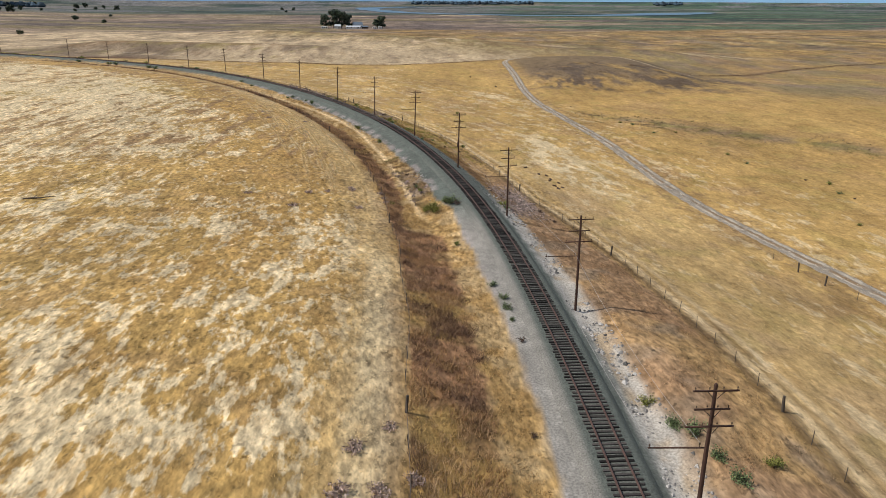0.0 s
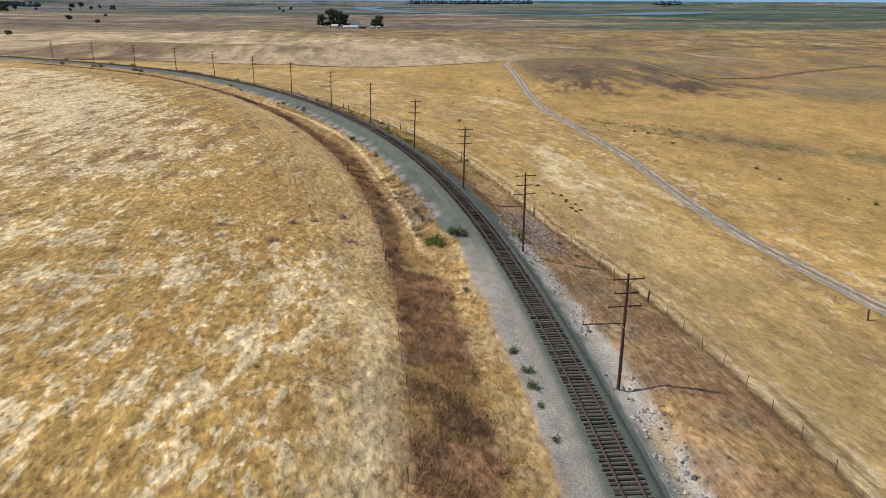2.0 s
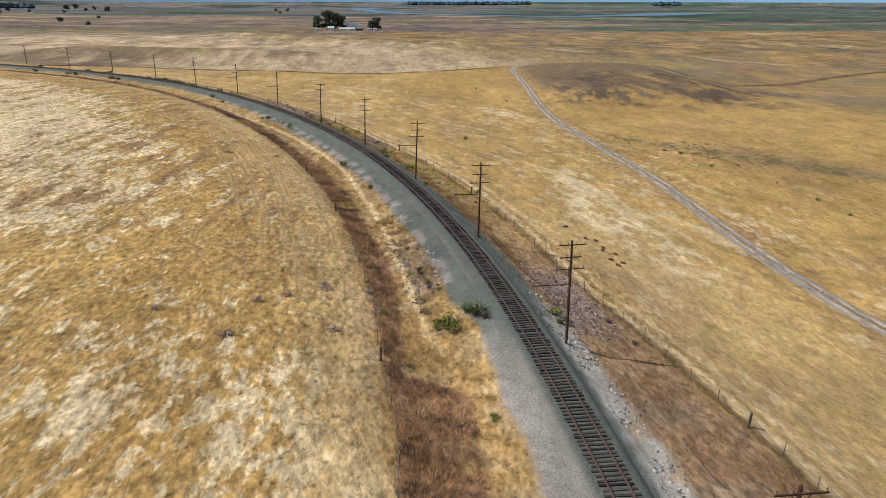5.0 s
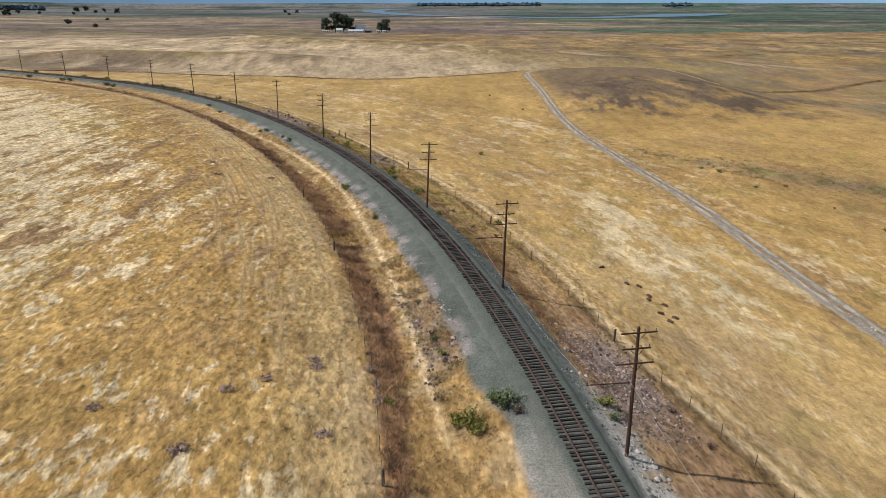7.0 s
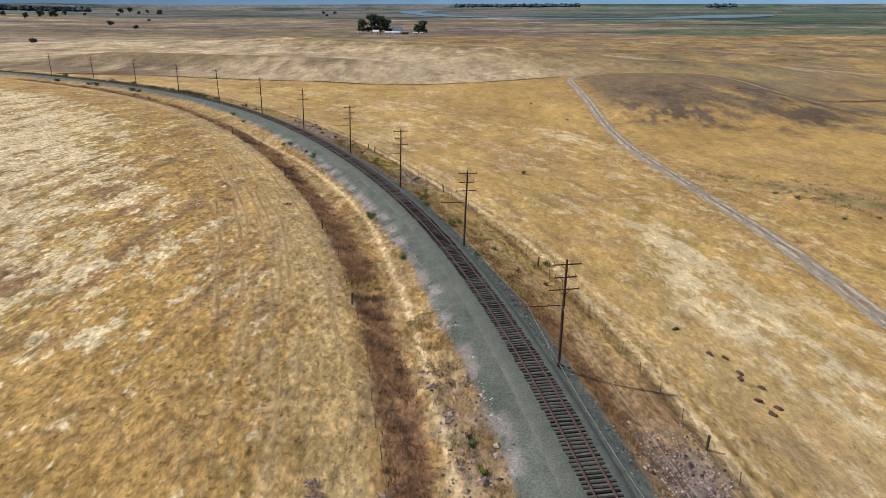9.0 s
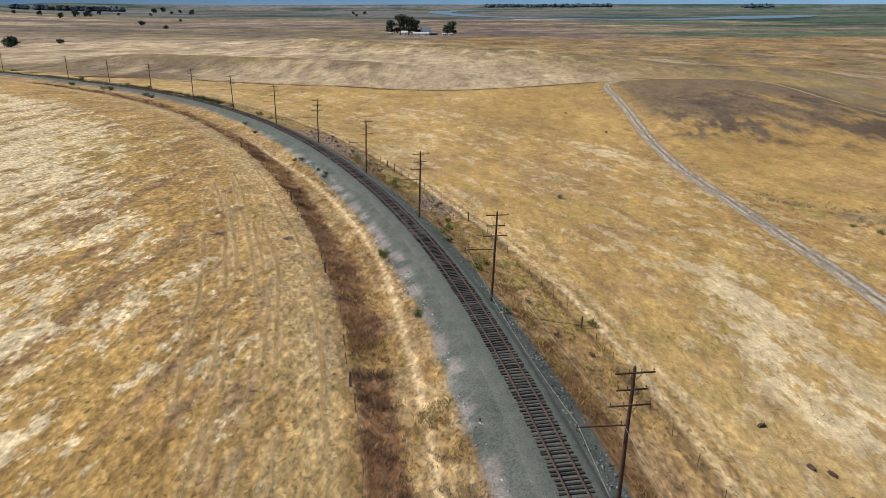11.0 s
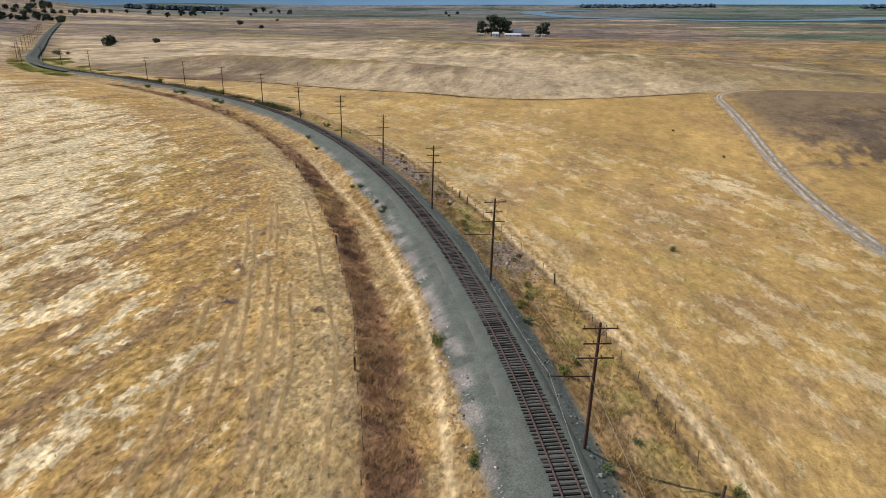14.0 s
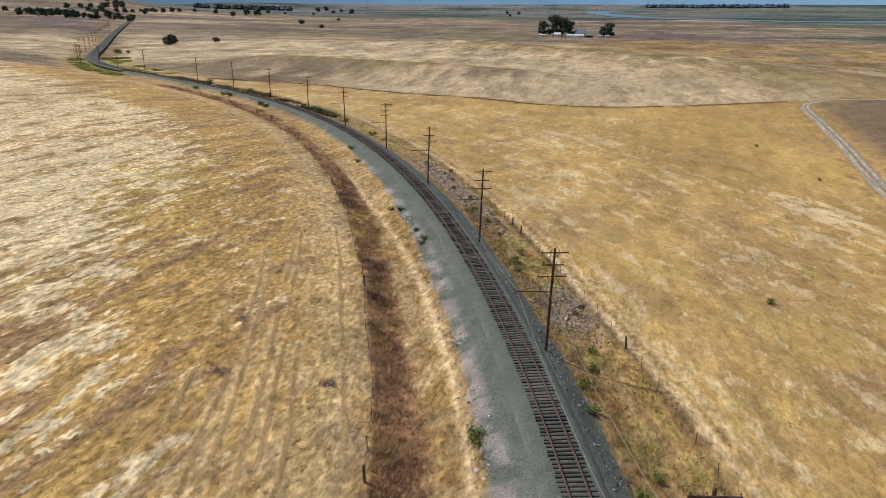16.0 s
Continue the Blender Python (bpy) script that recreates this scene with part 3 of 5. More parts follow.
    strip = 1 - ease(np.abs(d + 3), 13, 15)
    c = mix(c, mix(np.tile(GOLD * np.array([0.82, 0.80, 0.9]), (x.size, 1)), STRAW * 0.9, np.where(d < 0, 0.32, 0.2) * ease(small, 0.42, 0.62)), 0.85 * strip)
    c = mix(c, UMBER * 1.2, 0.35 * strip * ease(d, 4, 6) * ease(clouds(x, y, 3.5, 58, 3), 0.42, 0.6) * ease(s, 190, 215))
    inner = np.interp(s, [150, 160, 164, 174, 178, 200, 240, 290, 330, 400, 470], [-8.3, -8.8, -13.0, -13.2, -12.3, -11.8, -11.0, -11.7, -10.8, -11.4, -8.5])
    ditch = ease(d + 0.25 * wob, -15.7, -15.2) * (1 - ease(d + wob, inner - 0.5, inner + 0.6)) * (1 - 0.75 * ease(s, 520, 600))
    c = mix(c, mix(np.tile(UMBER * np.array([1.15, 1.0, 1.05]), (x.size, 1)), GOLD * 0.85, ease(mid, 0.5, 0.66)), 0.9 * ditch)
    c = mix(c, BROWN * np.array([1.2, 1.05, 1.1]), 0.6 * ditch * ease(small, 0.44, 0.62))
    skirt = ease(d, -19.5, -17) * (1 - ease(d, -16.4, -15.6))
    c = mix(c, MAUVE * 1.15, 0.35 * skirt * ease(mid, 0.35, 0.6))
    shelf = ease(d, 4.5, 6.5) * (1 - ease(d + 0.4 * wob, np.interp(s, [150, 185], [15.6, 11.5]), np.interp(s, [150, 185], [16.8, 13.5])))
    c = mix(c, UMBER * np.array([1.22, 1.2, 1.3]), shelf * (0.55 + 0.4 * ease(mid, 0.36, 0.6)) * (1 - 0.75 * ease(s, 195, 225)))
    c = mix(c, MAUVE, 0.7 * shelf * ease(clouds(x, y, 6, 57, 3), 0.5, 0.66) * (1 - ease(s, 160, 180)))
    c = mix(c, OLIVE * 1.35, 0.75 * shelf * ease(clouds(x, y, 4, 59, 3), 0.5, 0.66) * ease(s, 225, 250))
    hem = np.exp(-((d - np.interp(s, [150, 172, 188, 276, 317], [16.8, 14.8, 12.6, 13.8, 12.8])) / 0.6)**2)
    c = mix(c, UMBER * 0.62, 0.9 * hem * (0.5 + mid))
    foot = ease(d, 4.4, 5.1) * (1 - ease(d + 0.9 * wob, 6.2, 8.2)) * ease(s, 172, 195)
    c = mix(c, np.array([0.18, 0.097, 0.044]), 0.85 * foot * (1 - 0.65 * ease(s, 215, 245)))
    path = np.exp(-((d + path_at(s)) / 0.42)**2) * ease(s, 166, 180) * (1 - ease(s, 345, 380))
    c = mix(c, STRAW * np.array([1.08, 1.0, 0.9]), 0.95 * path)
    lane = np.interp(s, [90, 150, 166, 185, 240, 268, 290, 320, 400], [18.6, 18.2, 17.2, 13.9, 16.2, 15.4, 14.0, 14.6, 15.0])
    c = mix(c, STRAW * np.array([0.92, 0.86, 0.80]), 0.85 * (np.exp(-((d - lane) / 0.7)**2) + 0.8 * np.exp(-((d - lane - 2.3) / 0.5)**2)) * (0.5 + mid))
    c = mix(c, UMBER * 0.72, 0.85 * (np.exp(-((d - lane + 1.1) / 0.36)**2) + 0.7 * np.exp(-((d - lane - 1.15) / 0.32)**2)) * ease(clouds(s, d, 9, 49, 2), 0.25, 0.5))
    edge = np.interp(s, [90, 110, 125, 160, 172, 180, 260, 330, 360, 420], [-4.6, -4.3, -4.6, -5.3, -4.8, -5.8, -6.1, -6.0, -5.6, -4.6])
    silt = ease(d + 0.5 * wob, edge - 0.3, edge + 0.3) * (1 - ease(d + 0.3 * wob, np.interp(s, [160, 190], [3.6, 4.4]), np.interp(s, [160, 190], [4.2, 5.0])))
    c = mix(c, mix(np.tile(GRAVEL * 1.08, (x.size, 1)), SILT * 0.8, (1 - ease(s, 158, 178)) * ease(-d, 2.2, 2.9) * ease(mid, 0.1, 0.4)), silt)
    chalk = silt * ease(small + 0.25 * (mid - 0.5), 0.42, 0.56) * ease(-d + 0.4 * wob, 4.1, 5.1)
    c = mix(c, np.array([0.35, 0.30, 0.285]), 0.85 * chalk * np.interp(s, [120, 160, 190], [0.45, 0.5, 0.7]))
    apron = ease(d, 2.8, 3.4) * (1 - ease(d + 0.7 * wob, 5.5, 6.7)) * (1 - ease(s, 168, 188))
    c = mix(c, CHALK, 0.9 * apron * (0.45 + 0.55 * ease(small, 0.4, 0.55)))
    scree = np.exp(-((s - 181) / 9)**4 - ((d - 9) / 3.6)**4) + np.exp(-((s - 286.5) / 7)**4 - ((d - 9.6) / 3.4)**4) + 0.8 * np.exp(-((s - 345) / 26)**4 - ((d - 9) / 3)**4) + 0.8 * np.exp(-((s - 193) / 9)**4 - ((d + 8) / 1.9)**4)
    c = mix(c, np.array([0.25, 0.2, 0.175]), 0.9 * scree * (0.5 + 0.5 * ease(small, 0.35, 0.55)))
    lush = np.exp(-((s - 690) / 55)**4) * (np.exp(-((d - 8) / 5)**4) + np.exp(-((d + 8) / 5)**4))
    c = mix(c, np.array([0.30, 0.29, 0.06]), 0.85 * lush)
    grassy = (1 - np.clip(silt + apron, 0, 1)) * (1 - right * (0.5 + 0.3 * ease(s, 250, 320)))
    if bare:
        strength = strength * (1 - beyond) * (1 - patch) * (1 - 0.6 * slope) * (1 - ditch)
        clumps = 0.42 - 0.12 * right + 0.35 * beyond + 0.35 * patch
        return c, grassy, np.stack([laid, np.clip(strength, 0, 1), clumps * (1 - np.clip(silt + apron, 0, 1)) * (1 - wet)], 1)
    return c, grassy


def lines_about(a, b, step, low, high, growth=1.045):
    mid = list(np.arange(a, b + 1e-6, step))
    w, v, out = step, b, []
    while v < high:
        w *= growth
        v += w
        out.append(v)
    w, v, back = step, a, []
    while v > low:
        w *= growth
        v -= w
        back.append(v)
    return np.array(back[::-1] + mid + out)


GX, GY = lines_about(-90, 58, 0.52, -4850, 4850, 1.027), lines_about(30, 290, 0.52, -400, 4850, 1.024)
gx, gy = (a.ravel() for a in np.meshgrid(GX, GY))
gs, gd = station(gx, gy)
gz = land(gx, gy)
road_far = near_line(gx, gy, ROAD)
gz = gz - 0.12 * (1 - ease(road_far, 1.6, 3.2))
gz = gz - 0.10 * (1 - ease(np.abs(gd + 0.2), 2.4, 2.9))
nx, ny = len(GX), len(GY)
corner = (np.arange(ny - 1)[:, None] * nx + np.arange(nx - 1)).ravel()
ground_mesh = mesh_of("ground", np.stack([gx, gy, gz], 1), np.stack([corner, corner + 1, corner + nx + 1, corner + nx], 1), M_GROUND, True)
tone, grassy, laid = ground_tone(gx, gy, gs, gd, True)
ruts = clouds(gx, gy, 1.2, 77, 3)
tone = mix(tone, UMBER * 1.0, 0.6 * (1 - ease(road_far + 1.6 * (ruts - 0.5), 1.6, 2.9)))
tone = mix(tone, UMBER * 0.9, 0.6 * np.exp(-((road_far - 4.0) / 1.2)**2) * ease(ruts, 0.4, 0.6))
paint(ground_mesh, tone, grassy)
paint(ground_mesh, laid, 0.9 * ease(np.hypot(gx, gy), 420, 720), layer="laid")
ground = put("ground", ground_mesh, "golden dry grassland with pale straw streaks and brown weeds", "ground", "structure")

# the gravel farm road, with two worn wheel tracks
rd = np.linspace(-1.75, 1.75, 15)
ra = np.gradient(ROAD, axis=0)
ra /= np.linalg.norm(ra, axis=1)[:, None]
rn = np.stack([ra[:, 1], -ra[:, 0]], 1)
rxy = (ROAD[:, None] + rn[:, None] * rd[None, :, None]).reshape(-1, 2)
off = np.tile(rd, len(ROAD))
rut = np.exp(-((np.abs(off + 0.9 * (clouds(rxy[:, 0], rxy[:, 1], 7, 17, 2) - 0.5)) - 0.72) / 0.36)**2)
rz = land(rxy[:, 0], rxy[:, 1]) + 0.02 - 0.07 * rut - 0.16 * ease(np.abs(off), 1.35, 1.75) + 0.14 * (clouds(rxy[:, 0], rxy[:, 1], 1.1, 13, 3) - 0.5)
c = (np.arange(len(ROAD) - 1)[:, None] * 15 + np.arange(14)).ravel()
road_mesh = mesh_of("dirt_road", np.c_[rxy, rz], np.stack([c, c + 1, c + 16, c + 15], 1), M_BALLAST, True)
wear = clouds(rxy[:, 0], rxy[:, 1], 2.0, 15, 4)
road_tone = mix(np.tile(np.array([0.27, 0.235, 0.19]), (len(rxy), 1)), CHALK * np.array([1.22, 1.13, 1.0]), 0.95 * rut * ease(wear, 0.34, 0.58))
road_tone = mix(road_tone, STRAW * np.array([0.62, 0.58, 0.52]), 0.8 * ease(rxy[:, 0] - 0.6 * (460 - rxy[:, 1]) * (rxy[:, 1] < 456), 46, 60) * ease(rxy[:, 1], 350, 400))
paint(road_mesh, mix(road_tone, UMBER * 0.9, 0.85 * (1 - ease(np.abs(off), 0.25, 0.5)) * ease(wear, 0.3, 0.55)))
road = put("dirt_road", road_mesh, "grey gravel farm track with two worn wheel ruts", "road", "structure")

# ---- the railway ----
GAUGE, TIE_STEP = 1.505, 0.53


def strip_mesh(name, s0, s1, step, across, mat, lift):
    """A draped strip along the track; across: metres to the right, lift(s, d): its height."""
    ss = np.arange(s0, s1, step)
    dd = np.array(across)
    s, d = (a.ravel() for a in np.meshgrid(ss, dd, indexing="ij"))
    xy = at_track(s, d)
    z = lift(s, d, xy)
    n = len(dd)
    c = (np.arange(len(ss) - 1)[:, None] * n + np.arange(n - 1)).ravel()
    return mesh_of(name, np.c_[xy, z], np.stack([c, c + 1, c + n + 1, c + n], 1), mat, True), s, d, xy


bed_mesh, bs, bd, bxy = strip_mesh("track_bed", 70, 640, 0.7, np.linspace(-3.0, 2.6, 21), M_BALLAST,
                                   lambda s, d, xy: land(xy[:, 0], xy[:, 1]) + 0.06 - 0.17 * ease(np.abs(d + 0.2), 2.3, 2.8) + 0.05 * (clouds(xy[:, 0], xy[:, 1], 0.9, 7, 2) - 0.5))
bed_tone = np.tile(GRAVEL, (len(bs), 1))
bed_tone = mix(bed_tone, SILT * 0.72, 0.85 * ease(-bd, 1.6, 2.3) * (1 - ease(bs, 158, 178)))
bed_tone = mix(bed_tone, SILT * 0.7, 0.4 * ease(-bd, 2.2, 3.2) * ease(clouds(bxy[:, 0], bxy[:, 1], 3, 19, 3), 0.4, 0.6))
bed_tone = mix(bed_tone, np.array([0.15, 0.14, 0.125]), 0.3 * (1 - ease(np.abs(bd), 0.5, 1.3)))
paint(bed_mesh, bed_tone)
track_bed = put("track_bed", bed_mesh, "grey-green crushed stone ballast under the railway", "track bed", "structure")

far_bed, fs, fd, fxy = strip_mesh("far_track_bed", 638, 1700, 4.0, [-3.6, -2.6, -1.5, 0, 1.5, 2.6, 3.6], M_BALLAST, lambda s, d, xy: -0.08 - 1.3 * ease(np.abs(d), 2.0, 6.5))
paint(far_bed, np.tile(GRAVEL * 0.75, (len(fs), 1)))
put("track_bed", far_bed, "grey stone ballast of the distant railway bend", "track bed", "structure")

track = put("railway_track", None, "single railway track with rusty rails on dark timber ties", "railway", "structure")
PROFILE = [(-0.07, 0), (0.07, 0), (0.07, 0.015), (0.012, 0.03), (0.012, 0.12), (0.037, 0.13), (0.037, 0.165), (0.025, 0.172), (-0.025, 0.172), (-0.037, 0.165), (-0.037, 0.13), (-0.012, 0.12), (-0.012, 0.03), (-0.07, 0.015)]
for side in (-1, 1):
    ss = np.concatenate([np.arange(70, 420, 1.5), np.arange(420, 2000, 6.0)])
    verts, faces, n = [], [], len(PROFILE)
    for u, h in PROFILE:
        verts.append(np.c_[at_track(ss, side * GAUGE / 2 + u), np.full(len(ss), h + 0.02)])
    verts = np.stack(verts, 1).reshape(-1, 3)
    c = (np.arange(len(ss) - 1)[:, None] * n + np.arange(n)).ravel()
    e = (np.arange(len(ss) - 1)[:, None] * n + (np.arange(n) + 1) % n).ravel()
    rail = new("rail", mesh_of("rail", verts, np.stack([c, e, e + n, c + n], 1), M_RAIL))
    rail.parent = track
    tagged(rail, "rust-red steel rail")


def tie_shape(length, seed):
    """Half-buried timber with worn, bevelled edges."""
    g = random.Random(seed)
    bm = bmesh.new()
    box_into(bm, length, 0.235, 0.2, pose(0, 0, -0.075), 0.02)
    for v in bm.verts:
        v.co += Vector((g.uniform(-0.03, 0.03), g.uniform(-0.012, 0.012), g.uniform(-0.008, 0.008)))
    me = bpy.data.meshes.new("tie")
    bm.to_mesh(me)
    bm.free()
    me.materials.append(M_TIE)
    return me


def plain_mesh(name, verts, faces, mat):
    me = bpy.data.meshes.new(name)
    me.from_pydata(verts, [], faces)
    me.materials.append(mat)
    return me


TIES = [tie_shape(2.55 + 0.04 * k, k) for k in range(5)]
dice = random.Random(4)
far_v, far_f = [], []
for k in range(int((640 - 74) / TIE_STEP)):
    s = 74 + k * TIE_STEP + dice.uniform(-0.05, 0.05)
    p, i = at_track(s, dice.uniform(-0.06, 0.06)), int(s)
    m = pose(p[0], p[1], 0.0 + dice.uniform(-0.012, 0.012), 0, 0, math.degrees(math.atan2(RIGHT[i][1], RIGHT[i][0])) + dice.uniform(-2.2, 2.2))
    me = TIES[dice.randrange(5)]
    if 102 <= s < 260:
        tie = new("tie", me)
        tie.parent, tie.matrix_basis = track, m
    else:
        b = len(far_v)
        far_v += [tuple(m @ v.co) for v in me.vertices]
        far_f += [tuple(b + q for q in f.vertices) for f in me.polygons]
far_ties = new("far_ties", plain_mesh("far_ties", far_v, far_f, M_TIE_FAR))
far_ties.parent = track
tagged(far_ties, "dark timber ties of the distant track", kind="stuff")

# ---- the pole line ----
def ground_at(x, y):
    return float(land(x, y)[0])


POLE_HEIGHT = 11.6


def crossarm(pole, height, length, shift, pins, red):
    bm = bmesh.new()
    box_into(bm, length, 0.095, 0.11, pose(shift, -0.16, height), 0.012)
    arm = part("crossarm", bm, M_ARM if red else M_POLE, pole)
    for side in (-1, 1):
        bm = bmesh.new()
        tube_into(bm, [(side * 0.55 + shift, -0.18, height - 0.03), (side * 0.1, -0.16, height - 0.55)], [0.022, 0.022], 5)
        part("brace", bm, M_IRON, arm)
    for k in range(pins):
        x = shift + (k / (pins - 1) - 0.5) * (length - 0.25)
        if abs(x) < 0.2:
            continue
        bm = bmesh.new()
        tube_into(bm, [(x, -0.16, height + 0.06), (x, -0.16, height + 0.16), (x, -0.16, height + 0.17), (x, -0.16, height + 0.25), (x, -0.16, height + 0.28)], [0.016, 0.016, 0.045, 0.04, 0.018], 7)
        part("insulator", bm, M_GLASSY, arm)


def utility_pole():
    thing = put("utility_pole", None, "tall dark creosoted timber pole with three crossarms beside the railway", "utility pole", group="poles along the railway")
    bm = bmesh.new()
    tube_into(bm, [(0, 0, -1.2), (0.0, 0, 0), (0.02, 0.01, 3), (0.0, 0.02, 6.5), (0.02, 0, 9.5), (0.0, 0, POLE_HEIGHT), (0, 0, POLE_HEIGHT + 0.12)], [0.165, 0.16, 0.15, 0.14, 0.125, 0.11, 0.03], 12)
    part("shaft", bm, M_POLE, thing)
    crossarm(thing, 11.25, 2.85, 0.0, 4, False)
    crossarm(thing, 9.95, 2.25, -0.1, 4, False)
    crossarm(thing, 8.7, 3.05, -0.12, 4, True)
    bm = bmesh.new()
    box_into(bm, 3.75, 0.08, 0.09, pose(-1.85, 0.14, 6.95, 0, 1.5, 0), 0.01)
    arm = part("side_arm", bm, M_POLE, thing, "long side arm reaching towards the track")
    for x in (-3.62, -0.42):
        bm = bmesh.new()
        tube_into(bm, [(x, 0.14, 7.0), (x, 0.14, 7.14), (x, 0.14, 7.15), (x, 0.14, 7.28), (x, 0.14, 7.31)], [0.02, 0.02, 0.06, 0.055, 0.02], 8)
        part("insulator", bm, M_GLASSY, arm)
    return thing


POLES = [(16.8, 36.2), (15.2, 71.0), (10.5, 107.0), (3.1, 140.2), (-7.4, 175.2), (-20.8, 208.4), (-36.6, 239.9), (-55.8, 270.9), (-77.1, 300.4),
         (-101.6, 327.8), (-128.4, 354.5), (-159.0, 380.3), (-191.2, 403.3), (-223.3, 421.4), (-290, 464), (-306, 461.5), (-326, 470)] + [tuple(at_track(708 + 41.0 * k, -8.5)) for k in range(14)]
plain = utility_pole()
tops = []
dice = random.Random(9)
for k, (x, y) in enumerate(POLES):
    (s,), (d,) = station(x, y)
    i = int(s)
    z = ground_at(x, y)
    lean = (-0.6, -0.7, -0.4, 0.9, 2.6, 1.9, 1.9, 2.3)[k] if k < 8 else dice.uniform(-0.5, 2.0)
    m = pose(x, y, z - 0.28, dice.uniform(-0.6, 0.6), lean, math.degrees(math.atan2(RIGHT[i][1], RIGHT[i][0])))
    if k == 0:
        plain.matrix_basis = m
    else:
        copy_thing(plain, m)
    tops.append(m)
for a, b in zip(tops[:14], tops[1:14]):
    for x in (-3.62, -0.42):
        p, q = a @ Vector((x, 0.14, 7.3)), b @ Vector((x, 0.14, 7.3))
        bm = bmesh.new()
        pts = [p.lerp(q, t / 14) - Vector((0, 0, 4 * 0.9 * (t / 14) * (1 - t / 14))) for t in range(15)]
        tube_into(bm, pts, [0.013] * 15, 5)
        me = bpy.data.meshes.new("cable")
        bm.to_mesh(me)
        bm.free()
        me.materials.append(M_WIRE)
        put("cable", me, "thin weathered cable sagging between two poles", "cable", group="cables of the pole line")

# ---- dry grass, weeds and stones ----
M_GREY_ROCK = material("grey_ballast_rock", (0.15, 0.16, 0.15), 0.95, grain=0.2, grain_size=0.06, per_island=0.4)
M_LEAF = material("green_leaves", (0.125, 0.165, 0.07), 0.7, per_island=0.45)
M_OLIVE = material("yellow_green_leaves", (0.20, 0.205, 0.05), 0.75, per_island=0.4)
M_TWIG = material("grey_dead_twigs", (0.40, 0.30, 0.25), 0.9, per_island=0.4)
M_BARK = material("grey_bark", (0.11, 0.085, 0.065), 0.9, grain=0.3, grain_size=0.1)
M_CROWN = material("dark_tree_leaves", (0.058, 0.076, 0.046), 0.7, per_island=0.5)


def blades(name, x, y, count, height, width, spread, tilt, tones, mat, label, category, seed):
    """Tufts of single blades standing on the ground, joined into one sheet of growth."""
    g = np.random.default_rng(seed)
    n = len(x)
    z = land(x, y) - 0.04
    x, y, z = (np.repeat(a, count) for a in (x, y, z))
    tall = np.repeat(height * g.uniform(0.55, 1.25, n), count) * g.uniform(0.6, 1.15, n * count)
    x, y = x + g.normal(0, spread, n * count), y + g.normal(0, spread, n * count)
    turn = g.uniform(0, 2 * np.pi, n * count)
    wx, wy = np.cos(turn) * width / 2, np.sin(turn) * width / 2
    lean = g.normal(0, tilt, (n * count, 2)) + np.array([0.15, 0.1]) * tilt
    base = np.stack([x, y, z], 1)
    verts = np.empty((n * count, 3, 3))
    verts[:, 0] = base - np.stack([wx, wy, 0 * wx], 1)
    verts[:, 1] = base + np.stack([wx, wy, 0 * wx], 1)
    verts[:, 2] = base + np.c_[lean * tall[:, None], tall]
    me = mesh_of(name, verts.reshape(-1, 3), np.arange(n * count * 3).reshape(-1, 3), mat)
    c = np.repeat(tones, count, axis=0) * g.uniform(0.93, 1.12, (n * count, 1))
    paint(me, np.repeat(c, 3, axis=0))
    return put(name, me, label, category, "stuff")


def strewn(s0, s1, d0, d1, per_square, seed, keep=None):
    """Places strewn over a stretch beside the track, of which keep(x, y, s, d) says how likely each stays."""
    g = np.random.default_rng(seed)
    n = int(per_square * (s1 - s0) * abs(d1 - d0))
    s, d = g.uniform(s0, s1, n), g.uniform(d0, d1, n)
    xy = at_track(s, d)
    if keep is not None:
        stay = g.uniform(0, 1, n) < keep(xy[:, 0], xy[:, 1], s, d)
        s, d, xy = s[stay], d[stay], xy[stay]
    return xy[:, 0], xy[:, 1], s, d


def lumps(x, y, s, d):
    return 0.25 + 0.9 * ease(clouds(x, y, 1.6, 201, 3), 0.42, 0.6)


x, y, s, d = strewn(96, 300, -72, -15.5, 8.0, 1, lambda x, y, s, d: lumps(x, y, s, d) * (1 - 0.7 * ease(-d, 30, 70)))
t, _ = ground_tone(x, y, s, d)
blades("field_grass", x, y, 5, 0.13, 0.05, 0.13, 1.0, t * 1.06, M_GRASS, "short dry golden grass of the hillside field", "grass", 2)
# straw left in wandering rows by the mower
g = np.random.default_rng(33)
rows_s, rows_d = [], []
for k, (base, s0, s1) in enumerate(WINDROWS):
    s = g.uniform(s0, s1, int(48 * (s1 - s0)))
    at, much = row_at(k, s)
    stay = g.uniform(0, 1, len(s)) < 0.05 + much
    rows_s.append(s[stay])
    rows_d.append(at[stay] + g.normal(0, 0.11, stay.sum()))
s, d = np.concatenate(rows_s), np.concatenate(rows_d)
xy = at_track(s, d)
x, y = xy[:, 0], xy[:, 1]
blades("straw_windrows", x, y, 8, 0.16, 0.05, 0.09, 0.8, mix(np.tile(STRAW * np.array([1.25, 1.18, 1.02]), (len(x), 1)), GOLD * 1.1, 1.2 * clouds(x, y, 2, 225, 2) - 0.4), M_GRASS, "pale straw left in rows along the field", "straw", 34)
x, y, s, d = strewn(100, 300, 5.0, 56, 5.0, 3, lambda x, y, s, d: lumps(x, y, s, d) * (1 - 0.7 * ease(d, 18, 56)))
t, _ = ground_tone(x, y, s, d)
blades("pasture_grass", x, y, 5, 0.11, 0.04, 0.13, 0.9, t * 1.06, M_GRASS, "dry yellow grass of the flat pasture", "grass", 4)
